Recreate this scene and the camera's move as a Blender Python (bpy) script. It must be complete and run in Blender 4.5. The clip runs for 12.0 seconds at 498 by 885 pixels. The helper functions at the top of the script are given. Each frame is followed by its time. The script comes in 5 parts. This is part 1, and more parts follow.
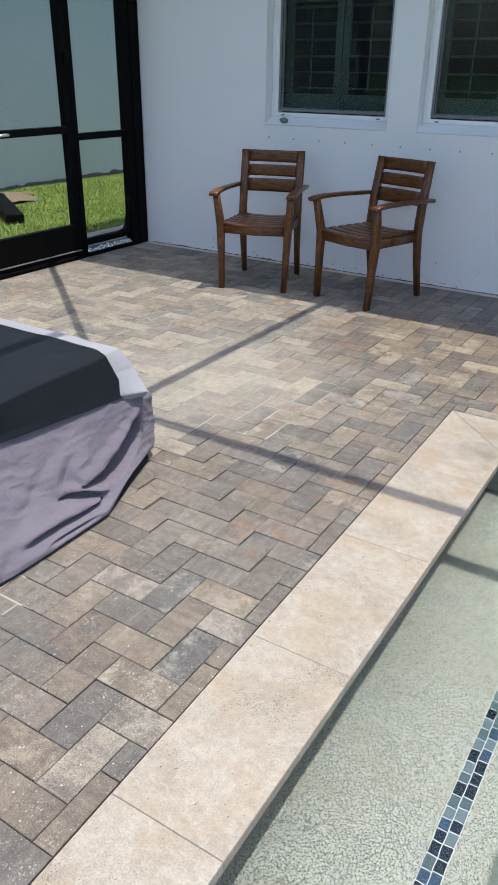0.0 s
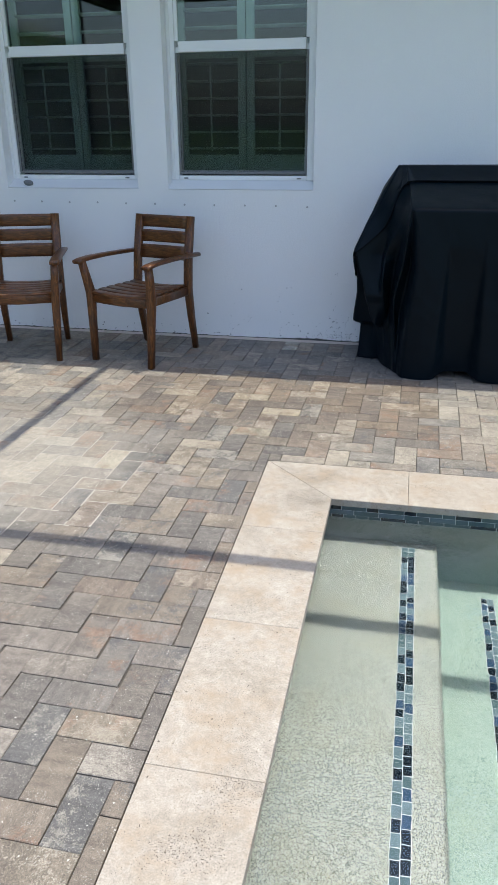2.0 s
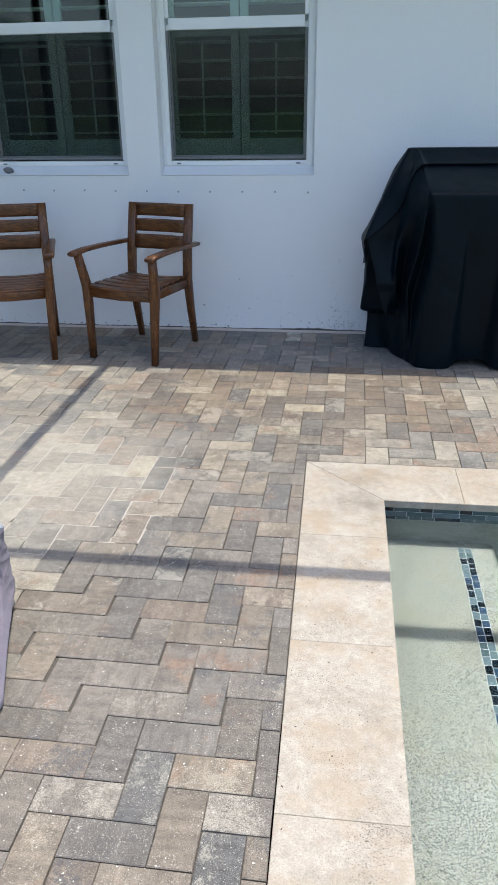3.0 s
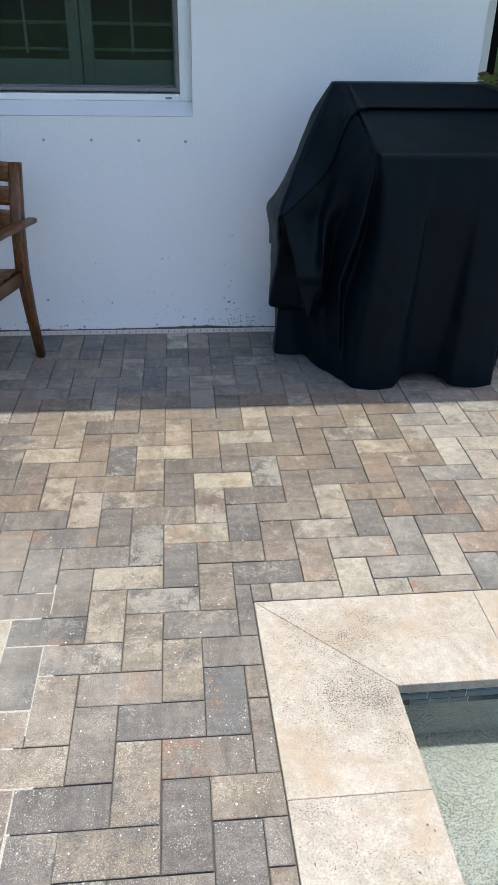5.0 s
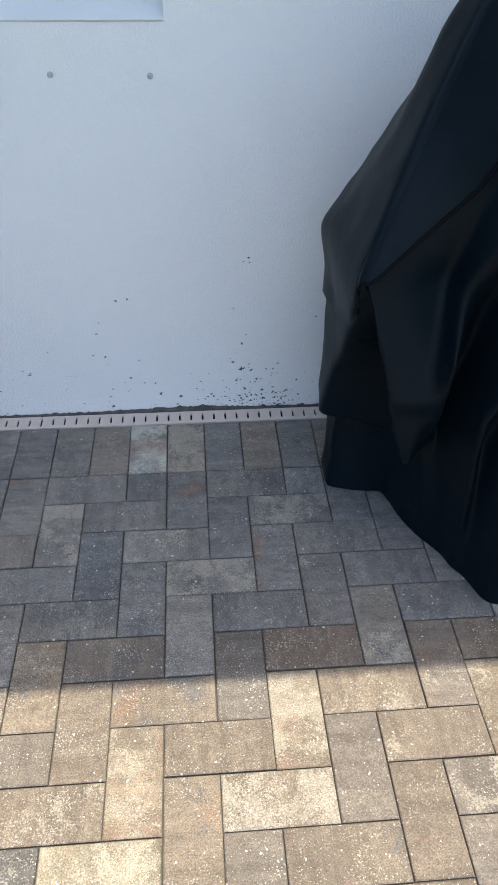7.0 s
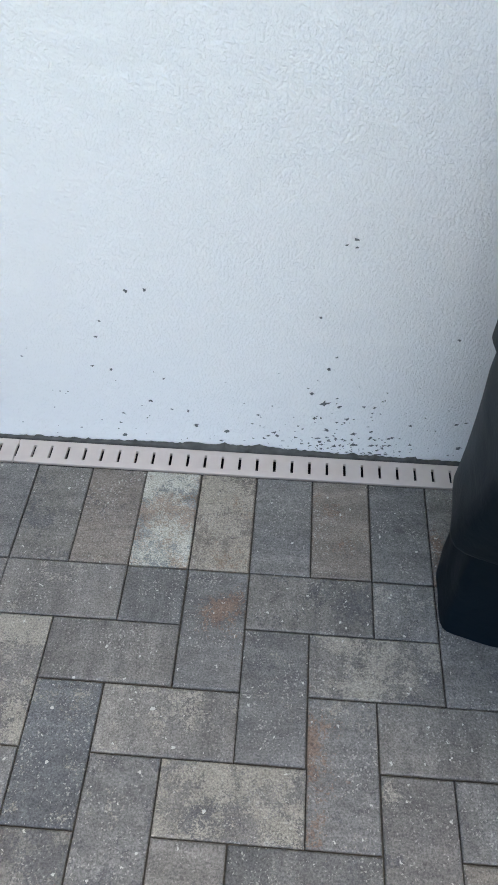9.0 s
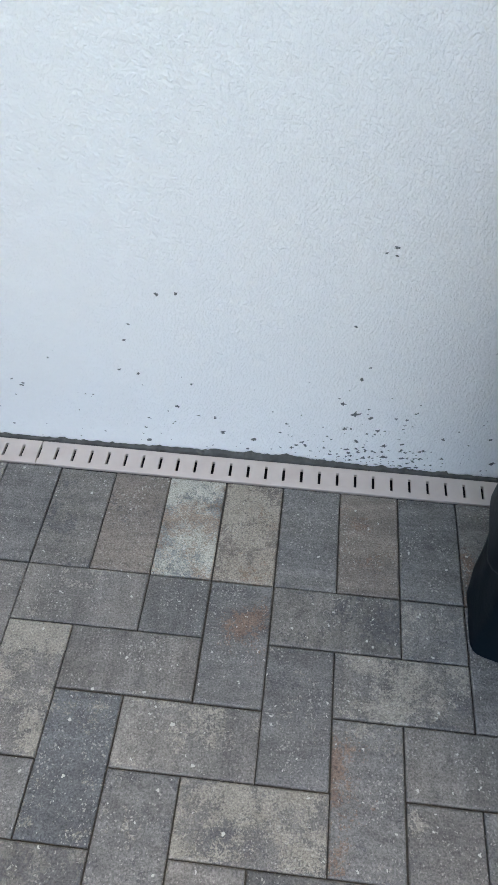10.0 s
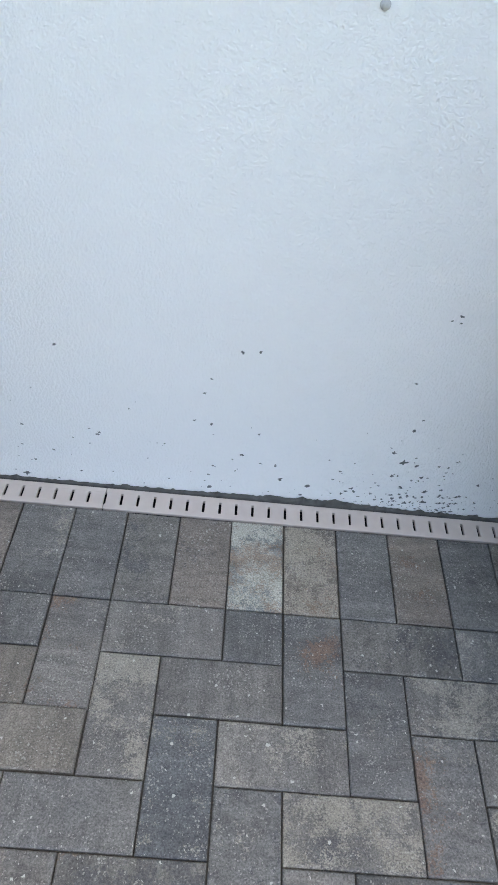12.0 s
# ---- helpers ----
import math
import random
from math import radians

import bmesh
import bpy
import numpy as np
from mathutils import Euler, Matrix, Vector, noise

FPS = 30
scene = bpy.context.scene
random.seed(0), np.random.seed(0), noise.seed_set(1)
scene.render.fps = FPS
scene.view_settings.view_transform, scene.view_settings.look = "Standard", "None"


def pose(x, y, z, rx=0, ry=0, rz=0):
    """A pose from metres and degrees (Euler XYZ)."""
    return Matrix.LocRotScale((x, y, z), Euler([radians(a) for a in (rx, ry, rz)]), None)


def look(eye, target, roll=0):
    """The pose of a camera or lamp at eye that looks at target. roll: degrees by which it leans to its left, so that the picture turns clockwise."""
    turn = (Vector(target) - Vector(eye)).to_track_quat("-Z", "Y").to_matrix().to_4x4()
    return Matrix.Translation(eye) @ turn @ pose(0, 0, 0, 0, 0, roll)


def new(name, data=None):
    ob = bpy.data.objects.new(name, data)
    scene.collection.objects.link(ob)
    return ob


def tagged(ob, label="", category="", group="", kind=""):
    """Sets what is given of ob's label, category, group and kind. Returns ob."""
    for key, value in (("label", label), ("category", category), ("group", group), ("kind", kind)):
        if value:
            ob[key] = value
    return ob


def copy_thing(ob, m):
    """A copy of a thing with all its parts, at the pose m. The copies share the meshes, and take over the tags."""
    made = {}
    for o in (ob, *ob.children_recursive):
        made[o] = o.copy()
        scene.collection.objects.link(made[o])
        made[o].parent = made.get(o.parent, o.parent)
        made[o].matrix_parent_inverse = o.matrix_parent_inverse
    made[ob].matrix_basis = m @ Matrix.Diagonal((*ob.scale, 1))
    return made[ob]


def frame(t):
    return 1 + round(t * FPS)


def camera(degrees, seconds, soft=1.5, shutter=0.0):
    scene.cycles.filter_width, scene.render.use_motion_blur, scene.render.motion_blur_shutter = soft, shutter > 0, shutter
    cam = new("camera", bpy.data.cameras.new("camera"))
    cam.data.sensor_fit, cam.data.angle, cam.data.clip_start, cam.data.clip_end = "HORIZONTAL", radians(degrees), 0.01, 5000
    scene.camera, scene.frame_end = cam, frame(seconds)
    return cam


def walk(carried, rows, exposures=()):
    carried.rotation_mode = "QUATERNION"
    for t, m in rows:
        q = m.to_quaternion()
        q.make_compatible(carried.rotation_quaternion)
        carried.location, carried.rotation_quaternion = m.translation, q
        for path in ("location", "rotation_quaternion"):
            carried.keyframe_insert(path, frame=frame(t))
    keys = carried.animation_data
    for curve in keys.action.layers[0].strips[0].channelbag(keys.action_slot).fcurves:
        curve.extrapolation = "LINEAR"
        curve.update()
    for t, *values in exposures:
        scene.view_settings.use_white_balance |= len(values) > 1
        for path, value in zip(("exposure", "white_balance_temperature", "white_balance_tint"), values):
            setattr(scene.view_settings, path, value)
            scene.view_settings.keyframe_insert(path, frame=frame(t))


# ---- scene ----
cam = camera(37.1, 12.0)
PATH = [
    (0, (1.011, -5.159, 1.372), (0.061, -3.646, 0.472), 0.8),
    (0.5, (0.847, -5.219, 1.382), (0.056, -3.612, 0.492), 0.9),
    (1, (0.683, -5.26, 1.391), (0.041, -3.569, 0.538), 0.8),
    (1.5, (0.683, -5.168, 1.391), (0.167, -3.412, 0.584), -0.2),
    (2, (0.729, -5.066, 1.398), (0.332, -3.271, 0.611), -0.5),
    (2.5, (0.602, -5.02, 1.387), (0.282, -3.213, 0.592), -0.7),
    (2.7, (0.469, -5.008, 1.394), (0.174, -3.201, 0.588), -0.8),
    (4.3, (0.026, -4.225, 1.426), (0.054, -2.453, 0.498), 0.6),
    (4.5, (-0.011, -4.045, 1.437), (0.073, -2.284, 0.491), 0.9),
    (5, (-0.018, -3.605, 1.414), (0.148, -1.885, 0.409), 1.1),
    (5.5, (0.012, -3.124, 1.404), (0.194, -1.452, 0.321), 1.0),
    (6, (-0.018, -2.646, 1.362), (0.165, -1.022, 0.208), 0.8),
    (6.5, (0.043, -2.159, 1.331), (0.209, -0.58, 0.115), 0.7),
    (7, (0.091, -1.732, 1.313), (0.221, -0.201, 0.033), 0.8),
    (7.2, (0.087, -1.566, 1.291), (0.206, -0.052, -0.009), 1.0),
    (8.8, (0.151, -0.924, 1.08), (0.088, 0.404, -0.414), 0.8),
    (9, (0.139, -0.918, 1.076), (0.057, 0.393, -0.432), 0.8),
    (9.5, (0.117, -0.911, 1.061), (0.005, 0.392, -0.453), 1.0),
    (10, (0.115, -0.888, 1.062), (-0.008, 0.42, -0.446), 1.1),
    (10.5, (0.127, -0.875, 1.057), (0.013, 0.451, -0.436), 1.6),
    (11, (0.135, -0.87, 1.055), (0.07, 0.485, -0.414), 3.0),
    (11.5, (0.085, -0.899, 1.076), (0.067, 0.486, -0.367), 4.5),
    (12, (-0.129, -1.021, 1.115), (-0.067, 0.433, -0.256), 6.9),
]
EXPOSE = [(0.0, 0.82, 6350, 9), (2.5, 0.99, 6250, 8.5), (5.5, 1.12, 6200, 8.5), (6.2, 1.36, 6450, 8), (7.0, 1.64, 6700, 7), (8.8, 2.28, 7450, 5.5), (10, 2.22, 7450, 5.5), (11.0, 2.25, 7420, 5.5), (11.5, 2.20, 7250, 6), (12.0, 2.09, 7120, 6)]
walk(cam, [(t, look(eye, target, roll)) for t, eye, target, roll in PATH], EXPOSE)
SUN, SKY = 2.50, 0.148

# ---- world, sun ----
DRIFT = Vector((0.155, 0.055, 1.0))          # from a shadow towards the sun
ELEV = math.atan2(DRIFT.z, math.hypot(DRIFT.x, DRIFT.y))
AZIM = math.atan2(DRIFT.x, DRIFT.y)
world = bpy.data.worlds.new("sky_world")
scene.world = world
world.use_nodes = True
wn = world.node_tree
sky = wn.nodes.new("ShaderNodeTexSky")
sky.sky_type, sky.sun_disc = "NISHITA", False
sky.sun_elevation, sky.sun_rotation = ELEV, AZIM
sky.dust_density, sky.air_density = 2.5, 1.0
wn.nodes["Background"].inputs["Strength"].default_value = SKY
wn.links.new(sky.outputs[0], wn.nodes["Background"].inputs["Color"])
sun = new("sun", bpy.data.lights.new("sun", "SUN"))
sun.data.energy, sun.data.angle, sun.data.color = SUN, radians(0.5), (1.0, 0.935, 0.81)
sun.matrix_world = look(DRIFT * 20, (0, 0, 0))

# ---- materials ----
V3 = Vector


class Nodes:
    """A short way to write node trees."""

    def __init__(self, name, rough=0.6, metal=0.0, spec=0.5):
        self.m = bpy.data.materials.new(name)
        self.m.use_nodes = True
        self.t = self.m.node_tree
        self.b = self.t.nodes["Principled BSDF"]
        self.b.inputs["Roughness"].default_value = rough
        self.b.inputs["Metallic"].default_value = metal
        self.b.inputs["Specular IOR Level"].default_value = spec

    def put(self, sock, v):
        if hasattr(v, "links"):
            self.t.links.new(v, sock)
        elif isinstance(v, tuple) and len(v) == 3 and sock.type == "RGBA":
            sock.default_value = (*v, 1)
        else:
            sock.default_value = v

    def node(self, kind, ins=None, operation="", feature="", noise_dimensions="", data_type="", blend_type=""):
        n = self.t.nodes.new("ShaderNode" + kind)
        if operation:
            n.operation = operation
        if feature:
            n.feature = feature
        if noise_dimensions:
            n.noise_dimensions = noise_dimensions
        if data_type:
            n.data_type = data_type
        if blend_type:
            n.blend_type = blend_type
        for k, v in (ins or {}).items():
            self.put(n.inputs[k], v)
        return n

    def noise(self, scale, detail=3.0, rough=0.55, vec=None, dist=0.0):
        n = self.node("TexNoise", {"Scale": scale, "Detail": detail, "Roughness": rough, "Distortion": dist})
        self.t.links.new(vec or self.pos(), n.inputs["Vector"])
        return n.outputs["Fac"]

    def voronoi(self, scale, vec=None, out="Distance", feature="F1"):
        n = self.node("TexVoronoi", {"Scale": scale}, feature=feature)
        self.t.links.new(vec or self.pos(), n.inputs["Vector"])
        return n.outputs[out]

    def pos(self):
        return self.node("NewGeometry").outputs["Position"]

    def math(self, op, a, b=0.0, c=0.0):
        n = self.node("Math", operation=op)
        for s, v in zip(n.inputs, (a, b, c)):
            self.put(s, v)
        return n.outputs[0]

    def vmath(self, op, a, b):
        n = self.node("VectorMath", operation=op)
        self.put(n.inputs[0], a)
        self.put(n.inputs["Scale"] if op == "SCALE" else n.inputs[1], b)
        return n.outputs[0]

    def ramp(self, fac, stops, mode="LINEAR"):
        n = self.node("ValToRGB")
        r = n.color_ramp
        r.interpolation = mode
        while len(r.elements) < len(stops):
            r.elements.new(0.5)
        for e, (p, c) in zip(r.elements, stops):
            e.position, e.color = p, (*c, 1) if isinstance(c, tuple) else (c, c, c, 1)
        self.put(n.inputs["Fac"], fac)
        return n.outputs["Color"]

    def mix(self, fac, a, b, mode="MIX"):
        n = self.node("Mix", data_type="RGBA", blend_type=mode)
        self.put(n.inputs[0], fac)
        self.put(n.inputs[6], a)
        self.put(n.inputs[7], b)
        return n.outputs[2]

    def bump(self, height, strength=0.3, dist=0.002, under=None):
        n = self.node("Bump", {"Strength": strength, "Distance": dist, "Height": height})
        if under:
            self.t.links.new(under, n.inputs["Normal"])
        return n.outputs[0]

    def done(self, color=None, rough=None, normal=None):
        if color is not None:
            self.put(self.b.inputs["Base Color"], color)
        if rough is not None:
            self.put(self.b.inputs["Roughness"], rough)
        if normal is not None:
            self.t.links.new(normal, self.b.inputs["Normal"])
        return self.m


def paver_mat(name, single, streak=(1.0, 1.0, 1.0)):
    """Blended concrete: a base tone a paver, cream, charcoal and rust clouds with crumbly edges, white grains."""
    n = Nodes(name, 0.85, spec=0.3)
    if single:
        info = n.node("ObjectInfo")
        rnd, tint = info.outputs["Random"], info.outputs["Color"]
    else:
        rnd, tint = n.node("NewGeometry").outputs["Random Per Island"], None
    hashed = n.node("TexWhiteNoise", {"W": n.math("MULTIPLY", rnd, 91.7)}, noise_dimensions="1D")
    sep = n.node("SeparateColor", {"Color": hashed.outputs["Color"]})
    r, g, b = sep.outputs
    where = n.vmath("ADD", n.pos(), n.vmath("SCALE", hashed.outputs["Color"], 40.0))
    other = n.vmath("ADD", where, (7.0, 3.0, 1.0))
    third = n.vmath("ADD", where, (2.0, 9.0, 4.0))
    tones = [(0.0, (0.185, 0.166, 0.140)), (0.16, (0.226, 0.200, 0.165)), (0.32, (0.172, 0.159, 0.140)), (0.46, (0.250, 0.224, 0.184)),
             (0.60, (0.200, 0.175, 0.146)), (0.72, (0.156, 0.147, 0.136)), (0.82, (0.262, 0.236, 0.195)), (0.95, (0.200, 0.160, 0.126))]
    col = tint or n.ramp(r, tones, "CONSTANT")
    if single:
        level = n.math("SUBTRACT", 0.92, n.math("MULTIPLY", info.outputs["Alpha"], 0.55))
        pale = n.math("MULTIPLY_ADD", n.math("MAXIMUM", n.math("SUBTRACT", info.outputs["Alpha"], 0.84), 0.0), 7.0, 1.0)
    else:
        level = n.ramp(g, [(0.0, 0.85), (0.42, 0.65), (0.66, 0.59), (0.88, 0.52)], "CONSTANT")
    drawn = n.vmath("MULTIPLY", where, streak)
    band = n.noise(5.5, 3, 0.6, drawn)
    col = n.mix(0.7, col, n.ramp(band, [(0.30, (0.33, 0.335, 0.345)), (0.5, (0.5, 0.5, 0.5)), (0.70, (0.64, 0.635, 0.615))]), "OVERLAY")
    scrape = n.noise(42.0, 4, 0.7, drawn)
    col = n.mix(0.38, col, n.ramp(scrape, [(0.30, 0.22), (0.5, 0.5), (0.70, 0.78)]), "OVERLAY")
    crumb = n.noise(260.0, 3, 0.8, where)
    grit = n.math("MULTIPLY", n.math("SUBTRACT", n.math("MULTIPLY_ADD", crumb, 0.6, n.math("MULTIPLY", n.noise(90.0, 4, 0.75, where), 0.4)), 0.5), 0.95)
    dark_at = n.ramp(b, [(0.0, 0.85), (0.52, 0.63), (0.76, 0.57), (0.93, 0.53)], "CONSTANT")
    dark = n.node("MapRange", {"Value": n.math("ADD", n.noise(10.0, 7, 0.66, other), grit), "From Min": dark_at, "From Max": n.math("ADD", dark_at, 0.04), "To Max": 0.75}).outputs[0]
    col = n.mix(dark, col, (0.094, 0.094, 0.096))
    cream = n.node("MapRange", {"Value": n.math("ADD", n.noise(9.0, 8, 0.70, where), grit), "From Min": level, "From Max": n.math("ADD", level, 0.022), "To Max": 0.88}).outputs[0]
    cloudy = n.mix(r, (0.272, 0.244, 0.186), (0.276, 0.258, 0.216))
    if single:
        cloudy = n.vmath("SCALE", n.mix(0.4, cloudy, n.vmath("SCALE", tint, 1.68)), pale)
    col = n.mix(cream, col, cloudy)
    rust_at = n.ramp(n.math("FRACT", n.math("MULTIPLY", g, 7.3)), [(0.0, 0.85), (0.64, 0.62), (0.84, 0.57), (0.95, 0.52)], "CONSTANT")
    if single:
        rust_at = n.math("SUBTRACT", rust_at, n.math("MINIMUM", n.math("MULTIPLY", n.math("SUBTRACT", pale, 1.0), 4.0), n.math("SUBTRACT", rust_at, 0.520)))
    rust = n.node("MapRange", {"Value": n.math("ADD", n.noise(9.0, 5, 0.6, third), grit), "From Min": rust_at, "From Max": n.math("ADD", rust_at, 0.07), "To Max": 0.68}).outputs[0]
    col = n.mix(rust, col, (0.200, 0.128, 0.090))
    fine = n.noise(340.0, 2, 0.8, other)
    col = n.mix(0.46, col, n.ramp(fine, [(0.32, 0.08), (0.5, 0.5), (0.68, 0.94)]), "OVERLAY")
    grime = n.noise(38.0, 8, 0.82, where)
    col = n.mix(0.45, col, n.ramp(grime, [(0.28, 0.18), (0.72, 0.82)]), "OVERLAY")
    bloom = n.node("VectorMath", {0: n.pos(), 1: (-0.95, -2.3, 0.0)}, operation="DISTANCE").outputs["Value"]
    bloom = n.node("MapRange", {"Value": n.math("MULTIPLY_ADD", n.noise(4.0, 6, 0.7), 1.6, bloom), "From Min": 1.62, "From Max": 1.15, "To Max": 0.22}).outputs[0]
    col = n.mix(bloom, col, (0.44, 0.415, 0.36))
    bent = n.vmath("ADD", where, n.vmath("SCALE", n.node("TexNoise", {"Scale": 260.0, "Vector": where}).outputs["Color"], 0.007))
    size = n.math("MULTIPLY", n.noise(45.0, 1, 0.5, other), 0.24)
    dot = n.math("LESS_THAN", n.voronoi(62.0, bent), size)
    gate = n.math("GREATER_THAN", n.noise(60.0, 1, 0.5, where), 0.52)
    col = n.mix(n.math("MULTIPLY", n.math("MULTIPLY", dot, gate), 0.9), col, (0.50, 0.49, 0.44))
    fleck = n.node("MapRange", {"Value": n.noise(16.0, 5, 0.7, third), "From Min": 0.40, "From Max": 0.68, "To Min": 0.09, "To Max": 0.36}).outputs[0]
    tiny = n.math("MULTIPLY", n.math("LESS_THAN", n.voronoi(190.0, bent), fleck), 0.55)
    col = n.mix(tiny, col, (0.42, 0.41, 0.365))
    edge = n.bump(fine, 0.7, 0.0014)
    return n.done(col, n.math("MULTIPLY_ADD", fine, 0.2, 0.72), n.bump(grime, 0.4, 0.003, edge))


M_PAVER = paver_mat("paver_concrete", True, (1.0, 0.14, 1.0))
M_PAVER_CROSS = paver_mat("paver_concrete_cross", True, (0.14, 1.0, 1.0))
M_PAVER_FIELD = paver_mat("paver_concrete_field", False)


def mat_sand_pale():
    n = Nodes("pale_sand", 0.95, spec=0.2)
    return n.done(n.mix(0.6, (0.345, 0.322, 0.285), n.ramp(n.noise(300), [(0.3, 0.25), (0.7, 0.75)]), "OVERLAY"))


def mat_sand():
    n = Nodes("joint_sand", 0.95, spec=0.2)
    c = n.mix(n.noise(3.0, 4), (0.058, 0.052, 0.045), (0.100, 0.090, 0.078))
    return n.done(n.mix(0.5, c, n.ramp(n.noise(300), [(0.3, 0.25), (0.7, 0.75)]), "OVERLAY"))


def mat_stucco(name, col, depth=0.0012):
    n = Nodes(name, 0.85, spec=0.15)
    big, mid = n.noise(0.8, 4), n.noise(6.0, 4)
    c = n.mix(0.25, col, n.ramp(big, [(0.3, 0.42), (0.7, 0.58)]), "OVERLAY")
    c = n.mix(0.16, c, n.ramp(mid, [(0.3, 0.4), (0.7, 0.6)]), "OVERLAY")
    grains = n.ramp(n.noise(195.0, 4, 0.64), [(0.40, 0.0), (0.60, 1.0)])
    mask = n.ramp(n.noise(40.0, 3, 0.65), [(0.34, 0.6), (0.50, 1.0)])
    height = n.math("MULTIPLY", grains, mask)
    nb = n.bump(height, 1.0, depth)
    nb = n.bump(n.noise(620.0, 2, 0.7), 0.4, 0.0006, nb)
    return n.done(c, 0.85, n.bump(n.noise(14.0, 3), 0.3, 0.005, nb))


def mat_wood(name, along):
    """Stained hardwood; along: the grain's stretch on each axis."""
    n = Nodes(name, 0.38, spec=0.5)
    co = n.node("TexCoord").outputs["Object"]
    st = n.vmath("MULTIPLY", co, along)
    g1 = n.noise(2.2, 5, 0.65, st, 1.5)
    c = n.ramp(g1, [(0.25, (0.026, 0.009, 0.004)), (0.5, (0.098, 0.036, 0.010)), (0.75, (0.250, 0.098, 0.026))])
    c = n.mix(0.5, c, n.ramp(n.noise(9.0, 3, vec=co), [(0.3, 0.3), (0.7, 0.7)]), "OVERLAY")
    return n.done(c, n.math("MULTIPLY_ADD", g1, 0.25, 0.24), n.bump(g1, 0.15, 0.001))


def mat_cloth(name, col, weave=900.0, rough=0.75, crease=0.3, sheen=0.1, spec=0.3):
    n = Nodes(name, rough, spec=spec)
    n.b.inputs["Sheen Weight"].default_value = sheen
    c = n.mix(0.3, col, n.ramp(n.noise(5.0, 4), [(0.3, 0.38), (0.7, 0.62)]), "OVERLAY")
    nb = n.bump(n.noise(20.0, 5, 0.62, dist=0.6), crease, 0.013)
    ridge = n.math("ABSOLUTE", n.math("SUBTRACT", n.noise(7.0, 2, 0.5, n.vmath("MULTIPLY", n.pos(), (1.0, 0.7, 2.4)), 0.3), 0.5))
    nb = n.bump(n.ramp(ridge, [(0.0, 0.0), (0.16, 1.0)]), crease * 0.5, 0.004, nb)
    return n.done(c, rough, n.bump(n.noise(weave, 1), 0.15, 0.0004, nb))


def mat_travertine():
    n = Nodes("travertine", 0.5, spec=0.3)
    rnd = n.node("ObjectInfo").outputs["Random"]
    where = n.vmath("ADD", n.pos(), n.node("CombineXYZ", {"X": n.math("MULTIPLY", rnd, 30.0), "Y": n.math("MULTIPLY", rnd, 17.0)}).outputs[0])
    cloud = n.noise(6.0, 7, 0.68, where, 1.0)
    c = n.ramp(cloud, [(0.25, (0.275, 0.240, 0.194)), (0.42, (0.322, 0.286, 0.238)), (0.56, (0.356, 0.320, 0.272)), (0.78, (0.402, 0.370, 0.325))])
    c = n.mix(0.55, c, n.ramp(n.noise(40.0, 7, 0.80, where, 0.4), [(0.28, 0.27), (0.72, 0.70)]), "OVERLAY")
    c = n.mix(0.5, c, n.ramp(n.noise(210.0, 4, 0.75, where), [(0.30, 0.22), (0.5, 0.5), (0.70, 0.76)]), "OVERLAY")
    vein = n.math("ABSOLUTE", n.math("SUBTRACT", n.noise(7.0, 6, 0.62, n.vmath("ADD", where, (1.0, 6.0, 0.0)), 0.8), 0.5))
    c = n.mix(n.node("MapRange", {"Value": vein, "From Min": 0.012, "From Max": 0.0, "To Max": 0.35}).outputs[0], c, (0.47, 0.44, 0.395))
    c = n.mix(n.node("MapRange", {"Value": n.noise(5.5, 7, 0.72, n.vmath("ADD", where, (3.0, 8.0, 0.0))), "From Min": 0.48, "From Max": 0.66, "To Max": 0.6}).outputs[0], c, (0.315, 0.235, 0.155))
    c = n.mix(n.math("MULTIPLY", rnd, 0.22), c, (0.34, 0.285, 0.225))
    zone = n.noise(4.5, 4, 0.65, n.vmath("ADD", where, (5.0, 1.0, 2.0)))
    near = n.node("VectorMath", {0: n.pos(), 1: (0.30, -2.28, 0.0)}, operation="DISTANCE").outputs["Value"]
    zone = n.math("ADD", zone, n.node("MapRange", {"Value": near, "From Min": 0.34, "From Max": 0.12, "To Max": 0.10}).outputs[0])
    pits = n.noise(250.0, 3, 0.65, where, 0.3)
    hole = n.node("MapRange", {"Value": n.math("ADD", pits, n.math("MULTIPLY", zone, 0.5)), "From Min": 0.885, "From Max": 0.925}).outputs[0]
    far_pit = n.node("MapRange", {"Value": n.voronoi(58.0, n.vmath("MULTIPLY", n.vmath("ADD", where, n.vmath("SCALE", n.node("TexNoise", {"Scale": 90.0, "Vector": where}).outputs["Color"], 0.012)), (1.0, 0.5, 1.0))), "From Min": 0.125, "From Max": 0.095}).outputs[0]
    few = n.math("GREATER_THAN", n.noise(16.0, 3, 0.6, where), 0.56)
    hole = n.math("MAXIMUM", hole, n.math("MULTIPLY", far_pit, few))
    c = n.mix(n.math("MULTIPLY", hole, 0.9), c, (0.080, 0.062, 0.046))
    return n.done(c, 0.55, n.bump(n.math("SUBTRACT", n.math("MULTIPLY", cloud, 0.25), hole), 0.6, 0.003))


